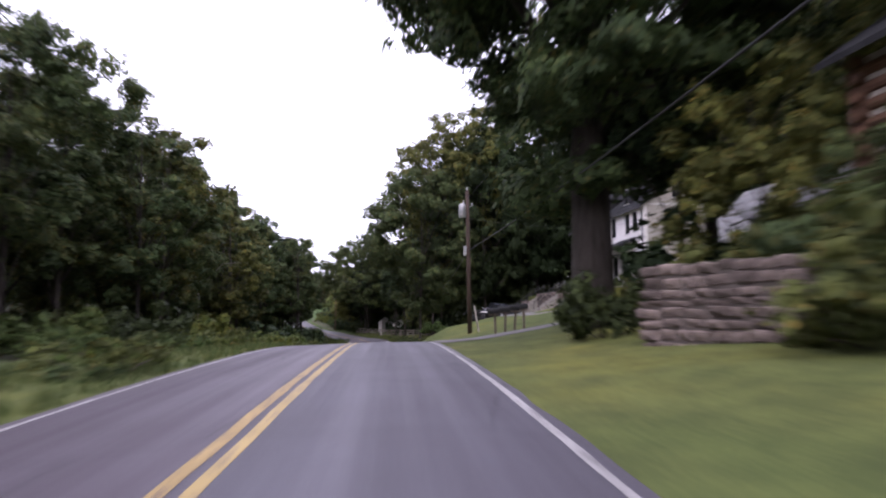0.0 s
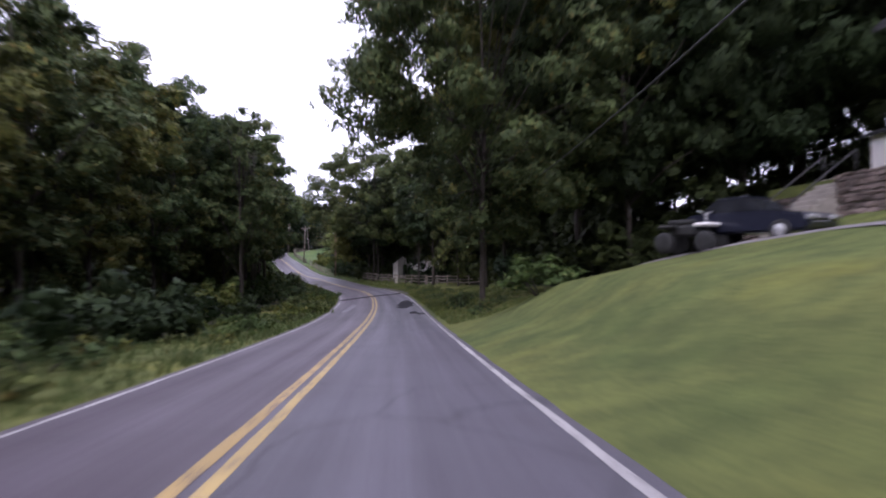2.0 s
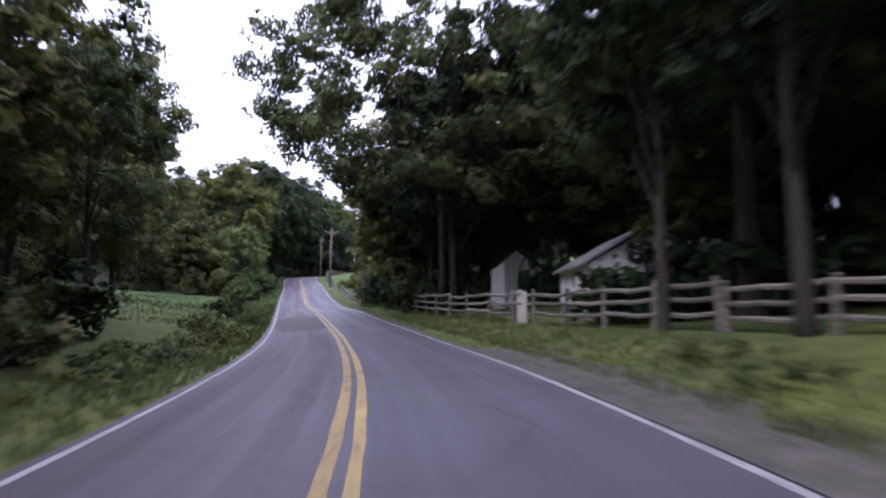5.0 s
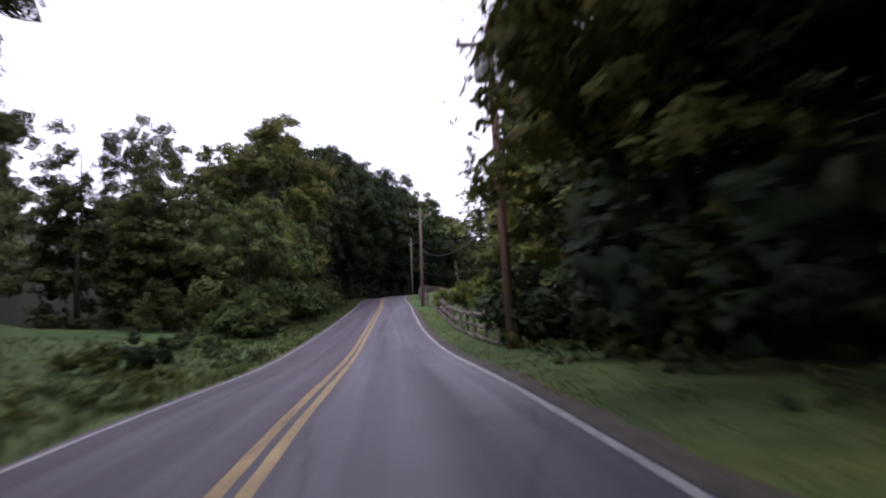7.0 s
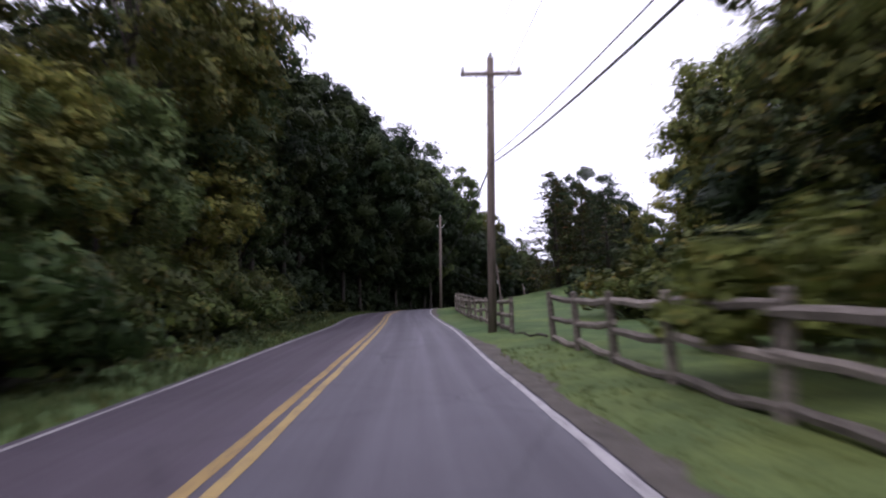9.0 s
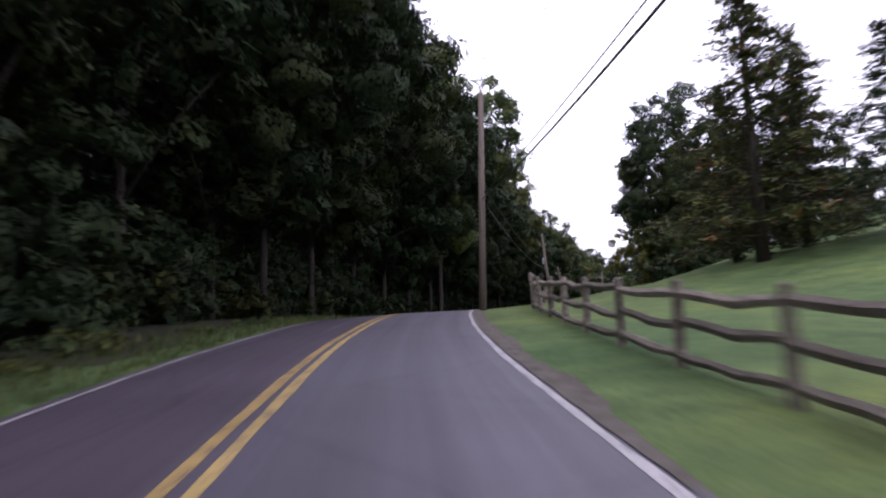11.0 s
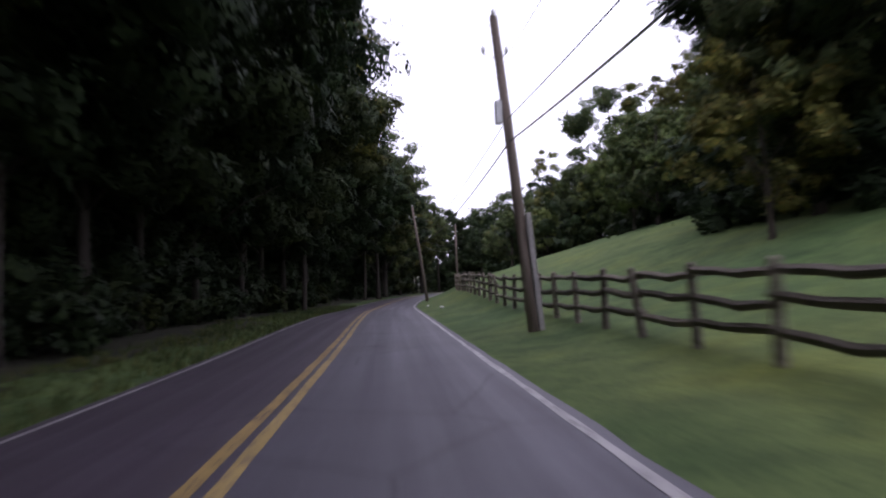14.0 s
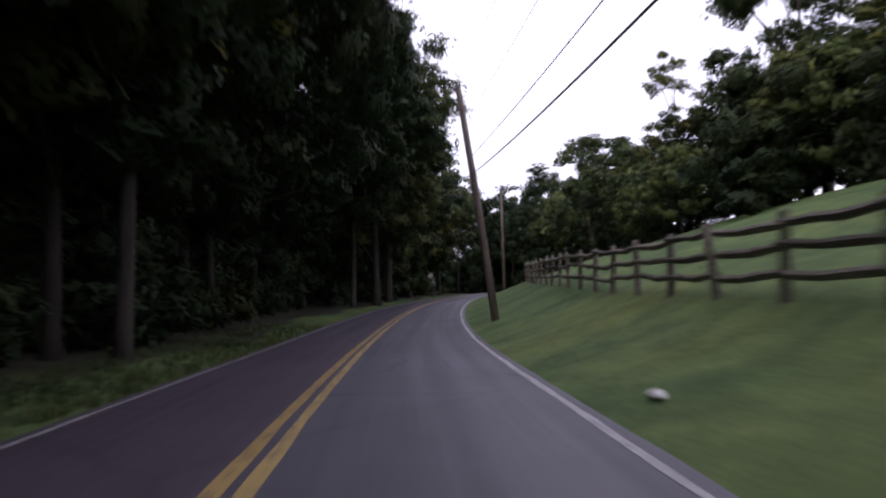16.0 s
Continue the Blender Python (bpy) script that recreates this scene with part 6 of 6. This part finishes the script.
# ---------------------------------------------------------------- vehicles and small things on the lawn
def car(m):
    root = empty("car", m)
    body = bmesh.new()
    prof = [(-2.1, 0.35), (-2.15, 0.6), (-2.0, 0.82), (-1.1, 0.92), (-0.75, 0.95), (0.9, 0.98), (1.75, 1.0), (2.1, 0.85), (2.12, 0.45), (2.0, 0.3), (-1.9, 0.28)]
    shell = prism([(x, z) for x, z in prof], -0.85, 0.85)
    bmesh.ops.bevel(shell, geom=list(shell.edges), offset=0.07, segments=2, affect="EDGES")
    shell = moved(shell, Matrix(((0, 1, 0, 0), (1, 0, 0, 0), (0, 0, 1, 0), (0, 0, 0, 1))))
    part("body", shell, M_BLUE, root, "dark blue painted body")
    cab = prism([(-0.85, 0.9), (-0.2, 1.38), (0.95, 1.42), (1.6, 0.95)], -0.72, 0.72)
    bmesh.ops.bevel(cab, geom=list(cab.edges), offset=0.06, segments=2, affect="EDGES")
    part("cabin", moved(cab, Matrix(((0, 1, 0, 0), (1, 0, 0, 0), (0, 0, 1, 0), (0, 0, 0, 1)))), M_GLASS, root, "dark glazed cabin")
    part("roof", box((-0.15, -0.66, 1.4), (0.95, 0.66, 1.46), 0.03), M_BLUE, root)
    for x in (-1.3, 1.3):
        for y in (-0.8, 0.8):
            w = tube("wheel", [Vector((x, y + s, 0.32)) for s in (-0.1, -0.08, 0.08, 0.1)], [0.27, 0.32, 0.32, 0.27], M_RUBBER, root, 18)
            tube("rim", [Vector((x, y + (0.1 if y > 0 else -0.1), 0.32)), Vector((x, y + (0.115 if y > 0 else -0.115), 0.32))], [0.19, 0.17], M_STEEL, w, 12)
    for y in (-0.6, 0.6):
        part("headlight", box((-2.2, y - 0.2, 0.6), (-2.05, y + 0.2, 0.74), 0.03), M_STEEL, root, "clear headlight")
    tagged(root, "dark blue hatchback parked at the top of the lawn", "car")


p = at(64.3, 12.8)
car(Matrix.LocRotScale(p, Euler((0, 0, radians(118))), Vector((1, 1, 1))))


def quad_bike(m):
    root = empty("quad_bike", m)
    part("body", box((-0.55, -0.2, 0.45), (0.6, 0.2, 0.75), 0.06), M_RUBBER, root, "black body")
    part("fender", box((-0.75, -0.45, 0.68), (-0.25, 0.45, 0.78), 0.04), M_TRIM, root, "white front fender")
    part("fender", box((0.3, -0.45, 0.66), (0.8, 0.45, 0.76), 0.04), M_RUBBER, root)
    part("seat", box((-0.1, -0.16, 0.75), (0.65, 0.16, 0.9), 0.05), M_RUBBER, root)
    tube("handlebar", [Vector((-0.4, -0.38, 1.08)), Vector((-0.42, 0, 1.0)), Vector((-0.4, 0.38, 1.08))], [0.025] * 3, M_STEEL, root, 6)
    tube("steering_stem", [Vector((-0.45, 0, 0.7)), Vector((-0.42, 0, 1.0))], [0.03, 0.03], M_STEEL, root, 6)
    for x in (-0.6, 0.6):
        for y in (-0.42, 0.42):
            tube("wheel", [Vector((x, y + s, 0.28)) for s in (-0.12, -0.09, 0.09, 0.12)], [0.2, 0.28, 0.28, 0.2], M_RUBBER, root, 14)
    tagged(root, "black quad bike with white fender on the lawn", "quad bike")


p = at(65.0, 11.0)
quad_bike(Matrix.LocRotScale(p, Euler((0, 0, radians(130))), Vector((1.15, 1.15, 1.25))))


def mailbox(y, d, turn, lean):
    p = at(y, d)
    root = empty("mailbox", Matrix.Translation(p) @ Euler((0, radians(lean), radians(turn))).to_matrix().to_4x4())
    part("post", box((-0.05, -0.05, -0.3), (0.05, 0.05, 1.02), 0.008), M_POLE, root)
    part("arm", box((-0.32, -0.05, 0.9), (0.2, 0.05, 0.99), 0.008), M_POLE, root)
    prof = [(-0.11, 1.0), (0.11, 1.0), (0.11, 1.14), (0.08, 1.22), (0, 1.26), (-0.08, 1.22), (-0.11, 1.14)]
    part("box", prism(prof, -0.36, 0.22), M_RUBBER, root, "black metal letter box")
    tagged(root, "black mailbox on a wooden post by the driveway", "mailbox", "mailboxes")


for i, (y, d) in enumerate(((32.4, 6.7), (32.5, 7.2), (32.6, 7.7), (32.7, 8.2))):
    mailbox(y, d, 0, (-2, 1, 3, -1)[i])
p = at(39.4, 6.9)
sp = link("stake", mesh_of("stake", *(lambda v, f: (tube_data(v, f, [Vector((0, 0, -0.2)), Vector((-0.28, 0, 1.55))], [0.05, 0.045], 6), (v, f))[1])([], []), M_PALE_POST, False))
sp.matrix_basis = Matrix.Translation(p)
tagged(sp, "leaning pale wooden stake near the utility pole", "stake")
plant("bush", 52.4, 24.6, 2.3, 0.7, 0)
plant("bush", 52.2, 26.4, 1.8, 0.7, 2)
plant("bush", 67.2, 6.5, 1.75, 1.1, 1)


rail_fence([49.0, 49.2, 49.4, 49.6], lambda y: 19.8 + (y - 49) * 11, "grey three-rail fence below the house corner", (0.4, 0.8, 1.2), seed=8)


def marker_post(y, d, h, label):
    p = at(y, d)
    ob = link("marker_post", mesh_of("marker_post", *(lambda v, f: (tube_data(v, f, [Vector((0, 0, -0.2)), Vector((0, 0, h - 0.04)), Vector((0, 0, h))], [0.05, 0.05, 0.03], 8), (v, f))[1])([], []), M_PALE_POST, False))
    ob.matrix_basis = Matrix.Translation(p)
    tagged(ob, label, "marker post")


marker_post(141, -9.0, 1.1, "slim pale marker post in the meadow")


def litter(y, d, s, seed, label):
    rng = random.Random(seed)
    bm = bmesh.new()
    bmesh.ops.create_icosphere(bm, subdivisions=2, radius=1.0)
    for v in bm.verts:
        v.co = Vector((v.co.x * s * (1 + rng.uniform(-0.2, 0.2)), v.co.y * s * 0.6, max(-0.3, v.co.z) * s * 0.45 * (1 + rng.uniform(-0.4, 0.4))))
    me = bpy.data.meshes.new("litter")
    bm.to_mesh(me)
    bm.free()
    me.materials.append(M_TRIM)
    ob = link("litter", me)
    ob.matrix_basis = Matrix.Translation(at(y, d, 0.05)) @ Matrix.Rotation(rng.uniform(0, 3), 4, "Z")
    tagged(ob, label, "litter", "litter on the grass")


litter(312.8, 3.8, 0.14, 1, "crumpled white paper litter on the grass verge")
litter(305.5, 4.2, 0.12, 2, "scrap of white litter on the grass verge")


def fallen_branch(a, b):
    """A crooked bare branch lying on the grass."""
    v, f = [], []
    run = b - a
    path = [a + run * t + Vector((0, 0, h)) for t, h in ((0, 0), (0.3, 0.05), (0.55, -0.02), (0.8, 0.04), (1.0, 0.0))]
    tube_data(v, f, path, [0.012, 0.022, 0.026, 0.034, 0.04], 7)
    tube_data(v, f, [path[2], path[2] + Vector((-0.15, -0.3, 0.12))], [0.018, 0.006], 5)
    tagged(link("fallen_branch", mesh_of("fallen_branch", v, f, M_BARK, False)), "thin dark branch fallen on the grass by the gap", "branch")


fallen_branch(at(203.6, 4.3, 0.04), at(201.2, 4.8, 0.08))


# ---------------------------------------------------------------- grass on the verges
def grass(stretches, seed, blade, label, mat):
    rng = np.random.default_rng(seed)
    verts, faces = [], []
    for ya, yb, da, db, count in stretches:
        for _ in range(count):
            p = at(float(rng.uniform(ya, yb)), float(da + (db - da) * rng.uniform(0, 1) ** 1.4))
            for _ in range(4):
                a = rng.uniform(0, 6.28)
                h = blade * rng.uniform(0.5, 1.4)
                o = Vector((rng.uniform(-0.1, 0.1), rng.uniform(-0.1, 0.1), -0.02))
                side = Vector((math.cos(a), math.sin(a), 0)) * 0.018
                tip = Vector((rng.uniform(-0.5, 0.5) * h, rng.uniform(-0.5, 0.5) * h, h))
                k = len(verts)
                verts += [p + o - side, p + o + side, p + o + tip]
                faces.append((k, k + 1, k + 2))
    ob = link("grass", mesh_of("grass", verts, faces, mat))
    tagged(ob, label, "grass", kind="stuff")


grass([(80, 200, 3.4, 5.2, 4500)], 5, 0.06, "short green grass tufts on the mown verge", M_GRASS)
grass([(-2, 190, -3.1, -7, 9000), (190, 335, -3.05, -6, 6000), (142, 182, -7, -26, 2500)], 6, 0.2, "rough green grass along the far verge", M_GRASS)
grass([(70, 106, 3.5, 11.0, 4500), (106, 146, 3.9, 7.2, 2600)], 8, 0.17, "rough uncut grass under the trees and by the sheds", M_GRASS)
